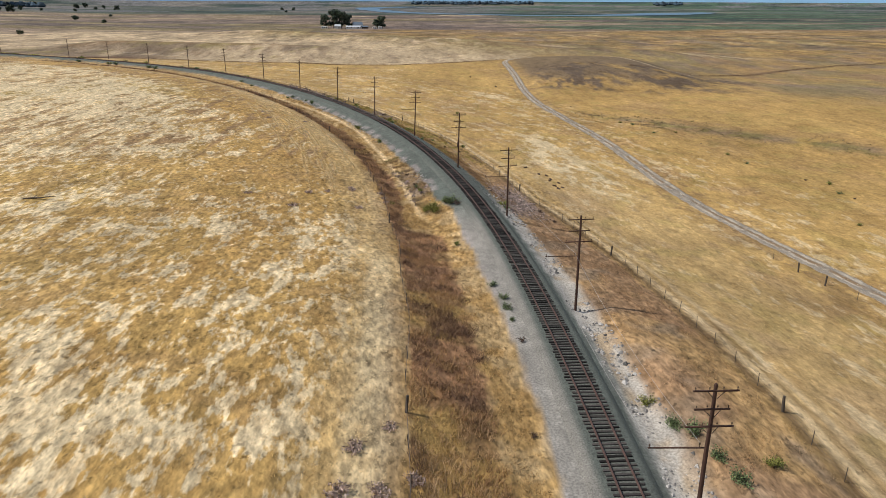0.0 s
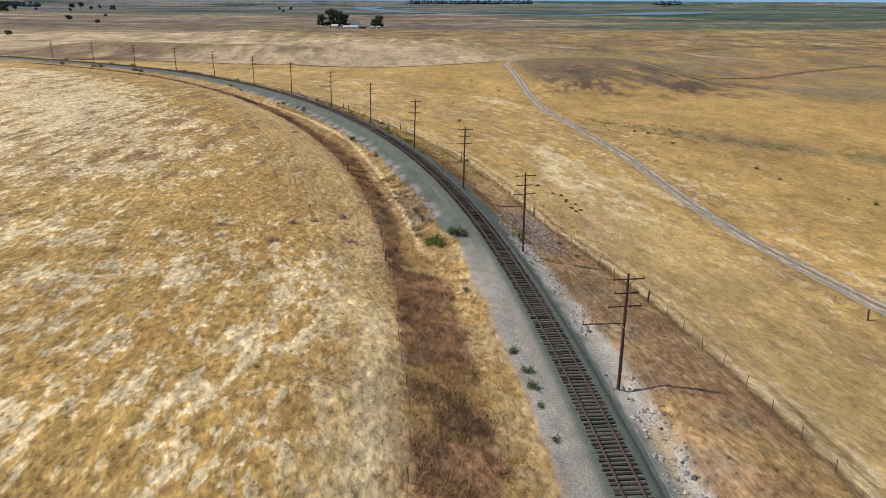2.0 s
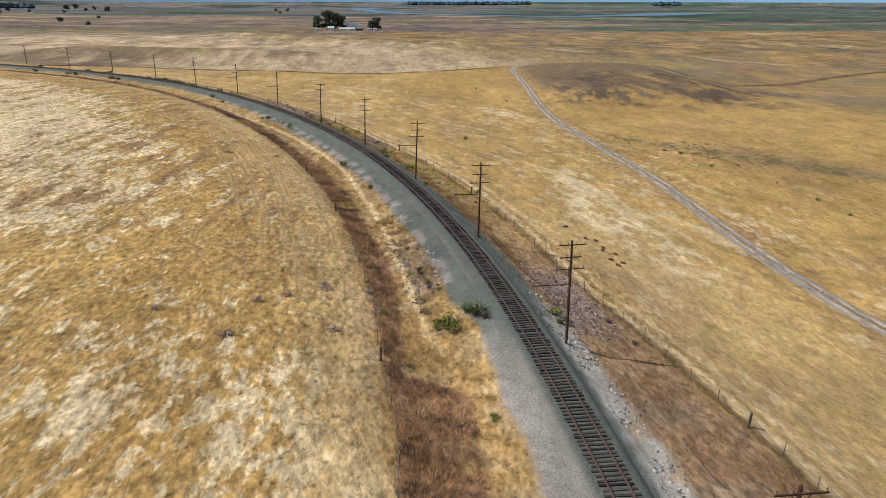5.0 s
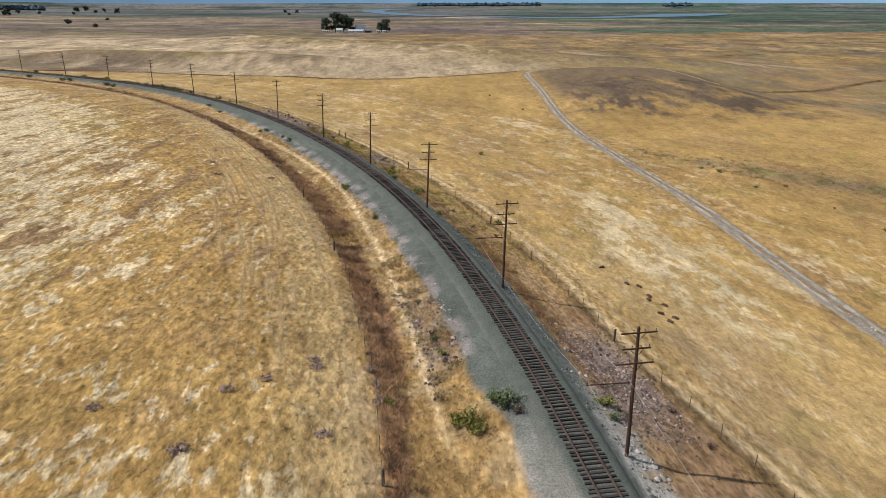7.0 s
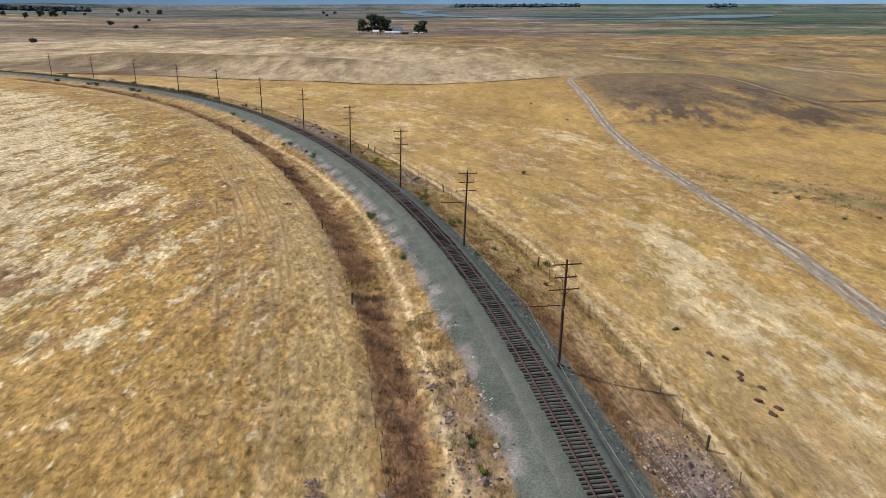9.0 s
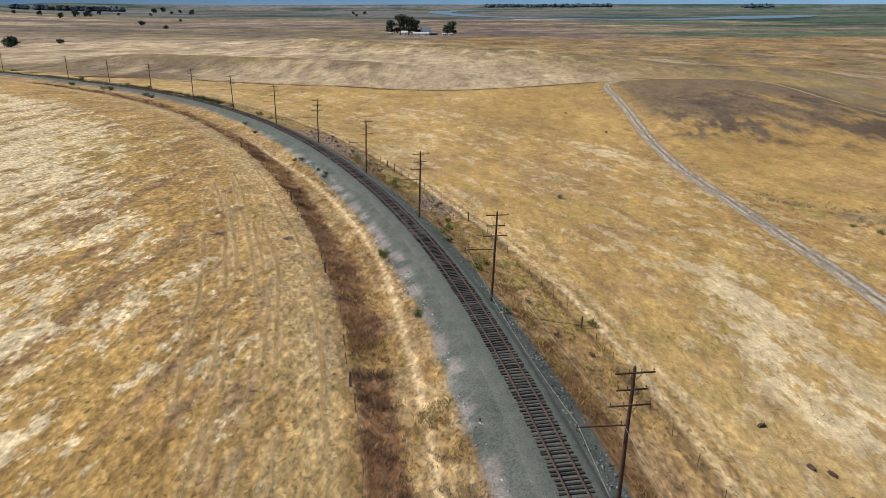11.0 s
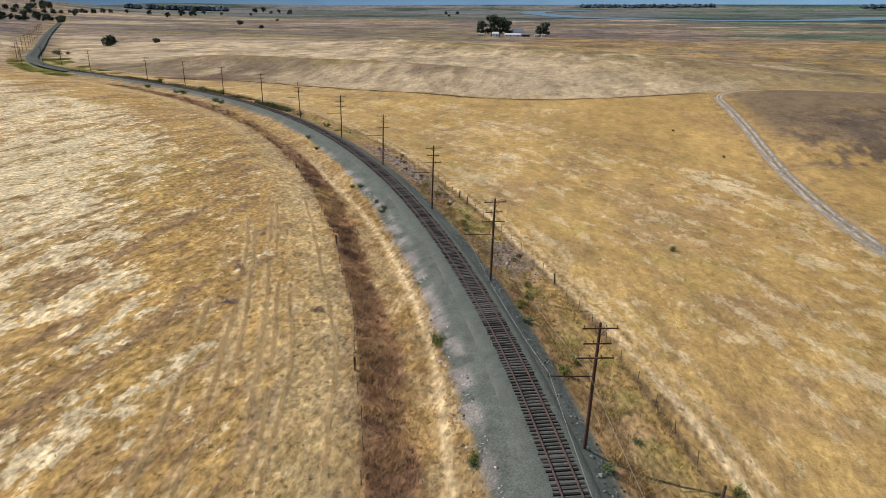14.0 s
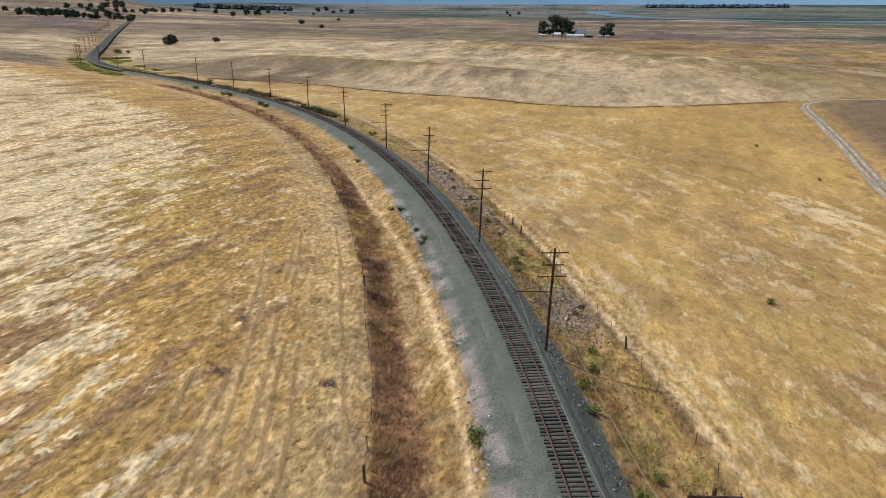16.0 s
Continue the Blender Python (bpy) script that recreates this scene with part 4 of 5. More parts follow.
x, y, s, d = strewn(96, 330, -15.5, -4.3, 14.0, 5, lambda x, y, s, d: lumps(x, y, s, d) * ease(-d, 5.2, 6.4) * (1 - np.exp(-((d + path_at(s)) / 0.5)**2)))
t, _ = ground_tone(x, y, s, d)
blades("verge_grass", x, y, 5, 0.26, 0.055, 0.13, 0.8, t * 1.05, M_GRASS, "tall straw-coloured grass on the railway verge", "grass", 6)


def in_ditch(x, y, s, d):
    inner = np.interp(s, [150, 160, 164, 174, 178, 200, 240, 290, 330, 400, 470], [-8.3, -8.8, -13.0, -13.2, -12.3, -11.8, -11.0, -11.7, -10.8, -11.4, -8.5])
    return ease(d, -15.9, -15.1) * (1 - ease(d, inner - 0.9, inner + 0.5)) * (0.08 + 0.95 * ease(clouds(x, y, 2.2, 203, 3), 0.43, 0.58)) * (1 - 0.7 * ease(s, 330, 390))


x, y, s, d = strewn(96, 560, -16.5, -7.2, 7.5, 7, in_ditch)
g = np.random.default_rng(8)
t = mix(np.tile(BROWN * 2.0, (len(x), 1)), GOLD * 0.95, 1.6 * (clouds(x, y, 6, 223, 3) - 0.42) + g.uniform(-0.4, 0.5, len(x)))
t = mix(t, np.array([0.30, 0.2, 0.115]), g.uniform(-0.5, 0.6, len(x)))
t = mix(t, np.array([0.13, 0.083, 0.056]), 1.2 * ease(clouds(x, y, 2.6, 227, 3), 0.46, 0.62))
t = mix(t, np.array([0.42, 0.3, 0.17]), 0.8 * ease(clouds(x, y, 3.4, 228, 3), 0.52, 0.66))
blades("ditch_weeds", x, y, 9, 0.62, 0.05, 0.24, 0.5, t * np.array([1.12, 1.05, 1.0]), M_GRASS, "tall dead brown weeds crowding the ditch", "weeds", 9)
x, y, s, d = strewn(100, 175, 6, 16.5, 5.0, 11, lambda x, y, s, d: ease(clouds(x, y, 3, 205, 3), 0.44, 0.62))
t, _ = ground_tone(x, y, s, d)
blades("bank_weeds", x, y, 9, 0.3, 0.035, 0.25, 0.55, t * 0.95, M_GRASS, "mauve-brown dead weeds on the low bank", "weeds", 12)


g = np.random.default_rng(14)
k = g.integers(0, len(HEDGE) - 1, 5200)
xy = HEDGE[k] + g.normal(0, 0.45, (5200, 2))
xy = xy[(xy[:, 0] < 80) & (g.uniform(0, 1, 5200) < 0.1 + 0.75 * ease(clouds(xy[:, 0], xy[:, 1], 9, 213, 2), 0.35, 0.6))]
blades("hedge_weeds", xy[:, 0], xy[:, 1], 5, 0.42, 0.1, 0.3, 0.4, np.tile(UMBER * 0.9, (len(xy), 1)), M_GRASS, "dead brown weeds along a far field fence", "weeds", 15)
k = g.integers(0, len(GULLY) - 1, 520)
xy = GULLY[k] + g.normal(0, 0.8, (520, 2))
xy = xy[g.uniform(0, 1, 520) < 0.25 + 0.75 * ease(clouds(xy[:, 0], xy[:, 1], 14, 214, 2), 0.35, 0.6)]
blades("gully_scrub", xy[:, 0], xy[:, 1], 7, 0.6, 0.2, 0.6, 0.6, np.tile(BROWN * 1.1, (len(xy), 1)), M_GRASS, "dark brown scrub in a dry gully", "scrub", 20)
x, y, s, d = strewn(392, 600, 4.6, 10.5, 2.6, 16, lambda x, y, s, d: ease(clouds(x, y, 8, 215, 3), 0.40, 0.58))
blades("green_scrub", x, y, 7, 1.0, 0.16, 0.4, 0.45, mix(np.tile(np.array([0.07, 0.085, 0.03]), (len(x), 1)), OLIVE, clouds(x, y, 5, 217, 2)), M_GRASS, "low dark green scrub beside the railway curve", "scrub", 17)
x, y, s, d = strewn(620, 770, -14, 22, 0.55, 18, lambda x, y, s, d: ease(np.abs(d), 4.5, 6) * ease(clouds(x, y, 12, 219, 3), 0.36, 0.55))
blades("lush_scrub", x, y, 14, 0.8, 0.22, 0.9, 0.5, mix(np.tile(np.array([0.36, 0.36, 0.08]), (len(x), 1)), np.array([0.10, 0.125, 0.04]), 1.6 * clouds(x, y, 9, 221, 2) - 0.5), M_GRASS, "lush yellow-green scrub where the railway bends", "scrub", 19)


def stones(name, x, y, size, mat, label, seed, sink=0.35):
    """Angular stones bedded in the ground, joined into one spread."""
    g = np.random.default_rng(seed)
    n = len(x)
    corner = np.array([(1, 0, 0), (0.3, 0.95, 0), (-0.8, 0.6, 0), (-0.8, -0.6, 0), (0.3, -0.95, 0), (0.1, 0, 1), (0, 0, -0.6)], float)
    face = np.array([(0, 1, 5), (1, 2, 5), (2, 3, 5), (3, 4, 5), (4, 0, 5), (1, 0, 6), (2, 1, 6), (3, 2, 6), (4, 3, 6), (0, 4, 6)])
    r = size * np.exp(g.normal(0, 0.4, n))
    v = corner[None] * g.uniform(0.6, 1.3, (n, 7, 1)) + g.normal(0, 0.12, (n, 7, 3))
    a = g.uniform(0, 2 * np.pi, n)
    vx = v[..., 0] * np.cos(a)[:, None] - v[..., 1] * np.sin(a)[:, None]
    vy = v[..., 0] * np.sin(a)[:, None] + v[..., 1] * np.cos(a)[:, None]
    z = land(x, y)
    out = np.stack([x[:, None] + vx * r[:, None], y[:, None] + vy * r[:, None], z[:, None] + (v[..., 2] * 0.75 + 0.5 - sink) * r[:, None]], 2)
    f = (face[None] + 7 * np.arange(n)[:, None, None]).reshape(-1, 3)
    return put(name, mesh_of(name, out.reshape(-1, 3), f, mat), label, "rocks", "stuff")


x, y, s, d = strewn(98, 185, 3.2, 6.4, 5.0, 21, lambda x, y, s, d: ease(clouds(x, y, 3, 207, 3), 0.42, 0.6) * (1 - ease(s, 165, 185)))
stones("pale_riprap", x, y, 0.13, M_ROCK, "pale broken rock spilled beside the track", 22)
x, y, s, d = strewn(185, 330, -7.2, -4.6, 5.0, 23, lambda x, y, s, d: ease(clouds(x, y, 3, 209, 3), 0.45, 0.62))
stones("slope_stones", x, y, 0.12, M_ROCK, "pale stones scattered down the gravel slope", 24, 0.6)
x, y, s, d = strewn(168, 196, 5.2, 13, 11, 25, lambda x, y, s, d: np.exp(-((s - 181) / 10)**4 - ((d - 9) / 3.8)**4))
stones("brown_scree", x, y, 0.11, M_DARK_ROCK, "grey-brown broken rock on the lower bank", 26)
x, y, s, d = strewn(276, 298, 5.0, 13, 11, 27, lambda x, y, s, d: np.exp(-((s - 286.5) / 8)**4 - ((d - 9.6) / 3.5)**4))
stones("grey_scree", x, y, 0.12, M_DARK_ROCK, "patch of grey broken rock below the poles", 28)
x, y, s, d = strewn(178, 206, -11, -5.8, 2.4, 29, lambda x, y, s, d: ease(clouds(x, y, 2.5, 211, 3), 0.42, 0.6))
stones("bank_rocks", x, y, 0.17, M_DARK_ROCK, "dark and pale rocks on the ballast slope", 30)
x, y, s, d = strewn(165, 330, 2.7, 4.8, 7.0, 35, lambda x, y, s, d: 0.25 + ease(clouds(x, y, 2.5, 229, 3), 0.42, 0.6))
stones("shoulder_stones", x, y, 0.09, M_GREY_ROCK, "grey broken stone on the steep ballast shoulder", 36)
x, y, s, d = strewn(178, 330, 4.9, 8.4, 6.0, 37, lambda x, y, s, d: ease(clouds(x, y, 2, 231, 3), 0.40, 0.58))
blades("foot_weeds", x, y, 6, 0.5, 0.05, 0.2, 0.5, mix(np.tile(np.array([0.20, 0.115, 0.06]), (len(x), 1)), GOLD * 0.8, 1.4 * clouds(x, y, 4, 233, 2) - 0.4), M_GRASS, "rusty brown dead weeds at the ballast foot", "weeds", 38)
x, y, s, d = strewn(318, 372, 6, 12, 2.0, 31)
stones("far_scree", x, y, 0.2, M_DARK_ROCK, "grey rocks along the outer slope of the curve", 32)


x, y, s, d = strewn(205, 335, 4.8, 13.5, 4.0, 39, lambda x, y, s, d: ease(clouds(x, y, 2.6, 235, 3), 0.50, 0.62) * ease(s, 205, 235))
blades("olive_weeds", x, y, 7, 0.5, 0.07, 0.22, 0.6, mix(np.tile(OLIVE * 1.5, (len(x), 1)), GOLD, 1.8 * clouds(x, y, 3, 237, 2) - 0.5), M_GRASS, "yellow-olive weeds in clumps below the poles", "weeds", 40)


x, y, s, d = strewn(178, 218, -10, -6.0, 8.0, 41, lambda x, y, s, d: ease(clouds(x, y, 2.4, 239, 3), 0.44, 0.56))
blades("slope_brush", x, y, 7, 0.42, 0.055, 0.2, 0.7, mix(np.tile(np.array([0.20, 0.125, 0.085]), (len(x), 1)), OLIVE * 1.3, 1.8 * clouds(x, y, 3, 241, 2) - 0.6), M_GRASS, "brown and olive brush among rocks on the slope", "weeds", 42)


g = np.random.default_rng(43)
k = g.integers(60, len(ROAD) - 60, 5200)
xy = ROAD[k] + rn[k] * g.normal(0, 0.95, 5200)[:, None]
stones("road_stones", xy[:, 0], xy[:, 1], 0.055, M_ROAD_STONE, "loose pale stones on the farm track", 44, 0.3)


g = np.random.default_rng(45)
x = g.uniform(46, 150, 900)
y = 232 - 0.85 * (x - 62) + g.normal(0, 7, 900)
stay = g.uniform(0, 1, 900) < ease(clouds(x, y, 8, 247, 3), 0.42, 0.60)
x, y = x[stay], y[stay]
blades("swale_scrub", x, y, 9, 0.55, 0.12, 0.4, 0.6, mix(np.tile(OLIVE * 1.1, (len(x), 1)), MAUVE * 0.8, 2 * clouds(x, y, 9, 249, 2) - 0.5), M_GRASS, "olive and mauve scrub in a damp swale", "scrub", 46)
x, y, s, d = strewn(190, 340, 22, 75, 0.12, 47, lambda x, y, s, d: ease(clouds(x, y, 14, 251, 2), 0.45, 0.65))
blades("pasture_tufts", x, y, 12, 0.3, 0.1, 0.4, 0.9, mix(np.tile(OLIVE * 1.4, (len(x), 1)), UMBER, 1.6 * clouds(x, y, 9, 253, 2) - 0.5), M_GRASS, "olive tufts scattered in the dry pasture", "weeds", 48)


def shrub(name, label, radius, height, leaf, seed, leaves=620, dead=False):
    """A low bush: stems from one root, and a ragged crown of small leaves or twigs."""
    g = random.Random(seed)
    thing = put(name, None, label, "bush" if not dead else "dead bush", group="bushes beside the railway")
    bm = bmesh.new()
    tips = []
    for k in range(11):
        a, out = g.uniform(0, 6.28), g.uniform(0.3, 1.0) * radius
        tip = Vector((out * math.cos(a), out * math.sin(a), height * g.uniform(0.45, 1.0)))
        tube_into(bm, [(0, 0, -0.1), tip * 0.5 + Vector((0, 0, 0.1 * height)), tip], [0.03, 0.02, 0.008], 4)
        tips.append(tip)
    part("stems", bm, M_TWIG if dead else M_BARK, thing)
    verts, faces = [], []
    for k in range(leaves):
        t = g.choice(tips) * g.uniform(0.45, 1.05)
        p = t + Vector((g.gauss(0, 0.2), g.gauss(0, 0.2), g.gauss(0, 0.13))) * radius
        p.z = max(p.z, 0.03)
        w = (0.062 if not dead else 0.035) * g.uniform(0.6, 1.4) * (0.6 + radius * 0.5)
        h = w * (1.3 if not dead else 7)
        a = Vector((g.gauss(0, 1), g.gauss(0, 1), g.gauss(0, 0.7))).normalized()
        b = a.cross(Vector((g.gauss(0, 1), g.gauss(0, 1), g.gauss(0, 1)))).normalized()
        i = len(verts)
        verts += [p - b * w, p + a * h * 0.5 - b * 0.2 * w, p + b * w + a * h * 0.2, p - a * h * 0.5]
        faces.append((i, i + 1, i + 2, i + 3))
    crown = new("foliage" if not dead else "brushwood", mesh_of("foliage", np.array([tuple(v) for v in verts]), np.array(faces), leaf))
    crown.parent = thing
    tagged(crown, kind="stuff")
    return thing


KINDS = {
    "g": shrub("green_bush", "dense dark green bush at the ballast edge", 0.8, 0.9, M_LEAF, 1),
    "h": shrub("green_bush", "small bright green bush at the foot of the ballast", 0.7, 0.8, M_OLIVE, 2),
    "d": shrub("dead_bush", "grey leafless tumbleweed in the dry grass", 0.65, 0.3, M_TWIG, 3, 230, True),
    "e": shrub("dead_bush", "dark brown dead brush beside the track", 0.8, 0.8, material("brown_twigs", (0.09, 0.06, 0.045), 0.9, per_island=0.4), 4, 230, True),
}
# bushes: kind, metres along the track, metres to its right, size
CUTTING = [("g", 134.0, -4.0, 0.9), ("g", 131.0, -4.0, 1), ("g", 128.0, -4.0, 0.6), ("e", 123.0, -3.8, 0.6), ("g", 107.4, 6.1, 1.2), ("g", 106.0, 7.2, 1.4), ("h", 111.4, 5.3, 1), ("g", 102.3, 7.6, 1.1), ("h", 101.8, 11.6, 1), ("g", 99.5, 8.0, 1.3), ("d", 100.8, -19.4, 1.2), ("d", 96.0, -20.0, 1.2), ("d", 96.5, -17.4, 1.1), ("d", 98.3, -15.1, 1), ("e", 106.4, -5.6, 0.9), ("d", 104.0, -17.0, 0.8), ("g", 138.0, -4.6, 0.9)]
CULVERT = [("d", 184.2, -15.7, 0.8), ("d", 181.2, -15.3, 0.7), ("d", 178.4, -15.3, 0.8), ("e", 187.5, -15.4, 0.8), ("g", 175.4, -4.1, 1.9), ("g", 176.7, -4.9, 1.5), ("e", 173.9, -3.5, 1.7), ("h", 173.3, -7.7, 1.9), ("h", 174.7, -8.8, 1.3), ("h", 174.9, 5.1, 1.3), ("g", 172.7, 5.1, 1), ("h", 154.9, -6.8, 0.8), ("d", 172.4, -20.4, 0.9), ("d", 169.5, -30.8, 1.1), ("h", 187.0, -7.8, 0.9), ("e", 192.0, -8.0, 1.1), ("d", 179.0, -28.5, 0.9), ("d", 183.7, -20.7, 0.9), ("d", 181.3, -25.2, 0.8), ("d", 175.5, -38.2, 0.9), ("e", 183.5, -15.3, 0.9), ("h", 178.2, -14.3, 0.7), ("e", 200.9, -7.8, 1), ("g", 191.0, -7.8, 0.8), ("e", 175.2, 12.0, 1.1), ("e", 169.8, 12.7, 1), ("d", 185.4, -21.0, 0.8)]
CURVE = [("g", 260.1, -6.3, 1.3), ("h", 259.1, -6.6, 1.2), ("h", 237.8, -6.2, 0.9), ("g", 234.6, 4.1, 1.1), ("h", 250.4, 5.3, 1.1), ("g", 237.1, -6.3, 0.8), ("g", 251.3, 5.5, 0.9), ("h", 266.9, 5.3, 1.2), ("g", 262.1, 4.8, 1.3), ("h", 233.7, 14.9, 1.1), ("g", 298.3, 6.6, 1.1), ("e", 285.0, 10.4, 1.3), ("e", 230.3, 8.8, 1), ("e", 225.8, 11.2, 1.1), ("d", 280.0, -29.2, 0.8), ("g", 310.4, -5.5, 1.1), ("h", 288.6, 39.5, 1), ("e", 287.2, 12.0, 1.2), ("d", 268.1, -29.5, 1), ("d", 267.8, -19.6, 0.9), ("h", 302.5, 7.4, 1.3), ("h", 306.5, 9.4, 1.2), ("h", 271.5, 7.8, 1), ("h", 275.4, 9.1, 1), ("h", 253.8, 7.7, 0.9), ("g", 240.1, 8.8, 0.7)]
FAR_CURVE = [("g", 311.8, -4.9, 1.1), ("g", 329.4, -5.6, 1.1), ("g", 385.4, -4.8, 1.3), ("g", 371.3, -6.1, 1.2), ("g", 331.2, -7.1, 1), ("e", 339.7, 95.8, 1.2), ("e", 367.8, 107.2, 1.3), ("g", 316.7, -5.3, 1), ("e", 315.1, 8.6, 1.5), ("g", 475.2, -5.3, 2.4), ("g", 469.2, -5.6, 2), ("g", 506.4, -4.9, 2.2), ("h", 511.4, -5.8, 2), ("g", 439.4, 6.9, 2), ("g", 451.4, 7.1, 2.4), ("g", 465.3, 7.3, 2.2), ("g", 429.5, 7.7, 1.8), ("h", 404.3, 7.1, 1.6), ("e", 351.8, 10.6, 1.5), ("e", 344.8, 8.8, 1.5), ("e", 337.8, 10.1, 1.5), ("e", 360.8, 13.3, 1.5), ("h", 328.7, 7.9, 1.2), ("h", 322.7, 8.5, 1.1), ("h", 499.1, 7.9, 2.6), ("g", 519.0, 8.4, 2.6), ("g", 539.3, -6.1, 2.4), ("h", 559.2, 9.0, 2.4)]
g = random.Random(77)
seen = set()
for kind, s, d, size in CUTTING + CULVERT + CURVE + FAR_CURVE:
    x, y = at_track(s, d)
    m = pose(x, y, ground_at(x, y) - 0.03, 0, 0, g.uniform(0, 360)) @ Matrix.Diagonal((size, size, size * g.uniform(0.85, 1.1), 1))
    if kind in seen:
        copy_thing(KINDS[kind], m)
    else:
        KINDS[kind].matrix_basis = m
        seen.add(kind)


def boulder(size, seed):
    """A long weathered lump, cracked and half sunk."""
    g = random.Random(seed)
    bm = bmesh.new()
    bmesh.ops.create_icosphere(bm, subdivisions=2, radius=0.5)
    for v in bm.verts:
        n = noise.noise(v.co * 3.1 + Vector((seed * 3.1, 0, 0))) + 0.5 * noise.noise(v.co * 7.0 + Vector((0, seed * 2.3, 0)))
        v.co = Vector((v.co.x * size * 1.9, v.co.y * size * 0.9, v.co.z * size * 0.75)) * (1 + 0.75 * n)
    me = bpy.data.meshes.new("rock")
    bm.to_mesh(me)
    bm.free()
    me.materials.append(M_LUMP)
    return me


LUMPS = [boulder(0.55, k) for k in range(4)]
for k, (s, d, a) in enumerate([(212.7, 23.1, 30), (206.7, 23.8, 110), (205.9, 25.2, 120), (202.6, 24.8, 100), (201.6, 24.2, 80), (199.8, 25.5, 130), (197.6, 23.5, 150), (196.2, 24.8, 120), (195.3, 23.4, 120)]):
    x, y = at_track(s, d)
    ob = put("rock", LUMPS[k % 4], "dark weathered rock lying in the dry pasture", "rock", group="rocks in the pasture")
    ob.matrix_basis = pose(x, y, ground_at(x, y) + 0.08, 0, 0, a)

# shrubs strung along the damp swale beyond the farm road
for k, (x, y, size) in enumerate([(59, 228, 1.5), (62, 224, 1.8), (66, 225, 1.2), (72, 211, 1.2), (65, 210, 1.4), (74, 194, 1.3), (76, 180, 1.5), (77, 170, 1.3), (84, 154, 1.5), (88, 151, 1.7), (86, 143, 1.6), (87, 139, 1.3), (77, 120, 1.2)]):
    copy_thing(KINDS["h" if k % 3 == 0 else "g" if k % 3 == 1 else "e"], pose(x, y, ground_at(x, y) - 0.03, 0, 0, 47 * k) @ Matrix.Diagonal((0.65 * size, 0.65 * size, 0.5 * size, 1)))

# a thicket where the railway bends away
for k, (x, y, size) in enumerate([(-410, 575, 4.6), (-415, 580, 4.0), (-405, 572, 3.8), (-402, 578, 3.4), (-419, 586, 3.2)]):
    copy_thing(KINDS["g"], pose(x, y, ground_at(x, y) - 0.1, 0, 0, 71 * k) @ Matrix.Diagonal((size, size, 0.85 * size, 1)))

# a fallen branch bleaching in the field
bm = bmesh.new()
tube_into(bm, [(-1.9, 0, 0.10), (-0.7, 0.12, 0.16), (0.6, -0.05, 0.20), (1.8, 0.2, 0.28), (2.6, 0.15, 0.24)], [0.13, 0.12, 0.10, 0.07, 0.03], 7)
tube_into(bm, [(0.5, -0.04, 0.2), (1.1, -0.5, 0.42), (1.5, -0.9, 0.5)], [0.06, 0.045, 0.02], 5)
tube_into(bm, [(-0.6, 0.1, 0.16), (-0.3, 0.6, 0.36), (0.1, 0.95, 0.4)], [0.06, 0.04, 0.02], 5)
me = bpy.data.meshes.new("fallen_branch")
bm.to_mesh(me)
bm.free()
me.materials.append(M_BARK)
x, y = at_track(166.6, -67.0)
put("fallen_branch", me, "dark fallen branch lying in the dry field", "branch").matrix_basis = pose(x, y, ground_at(x, y) - 0.02, 0, 0, 8)

# ---- fences ----
def fence_post(height, radius, sides):
    bm = bmesh.new()
    tube_into(bm, [(0, 0, -0.3), (0.01, 0, height * 0.5), (0, 0.01, height), (0, 0, height + 0.03)], [radius, radius * 0.97, radius * 0.9, radius * 0.6], sides)
    me = bpy.data.meshes.new("fence_post")
    bm.to_mesh(me)
    bm.free()
    me.materials.append(M_POST)
    return me


WOOD = fence_post(1.55, 0.13, 8)
STAKE = fence_post(1.35, 0.036, 6)


def fence(spots, thick, label, seed):
    """Posts and three strands of wire; spots: stations and metres to the right."""
    g = random.Random(seed)
    thing = put("wire_fence", None, label, "fence")
    feet = []
    for k, (s, d) in enumerate(spots):
        x, y = at_track(s, d)
        z = ground_at(x, y)
        post = new("post", WOOD if k in thick else STAKE)
        post.parent, post.matrix_basis = thing, pose(x, y, z, g.uniform(-4, 4), g.uniform(-4, 4), g.uniform(0, 360))
        feet.append((x, y, z))
    for h in (0.45, 0.8, 1.15):
        bm = bmesh.new()
        tube_into(bm, [(x, y, z + h) for x, y, z in feet], [0.008] * len(feet), 4)
        part("strand", bm, M_STRAND, thing)


fence([(88 + 4.6 * k, -15.6 + 0.25 * math.sin(k)) for k in range(64)], {4, 17, 29, 36, 45, 57}, "old field fence of timber posts and slack wire", 1)
fence([(88 + 4.4 * k, float(np.interp(88 + 4.4 * k, [90, 150, 172, 188, 276, 317, 420], [16.8, 16.9, 14.8, 12.6, 13.8, 12.8, 12.9]))) for k in range(68)], {5, 15, 23, 33, 43, 52, 53}, "leaning wire fence of thin stakes and a few stout posts", 2)
fence([(float(s), float(d)) for s, d in zip(*station(np.array([57.2, 55.6, 54.2, 52.9]), np.array([86.0, 91.5, 96.5, 102.0])))], {1, 2}, "short broken stake fence beside the farm road", 3)

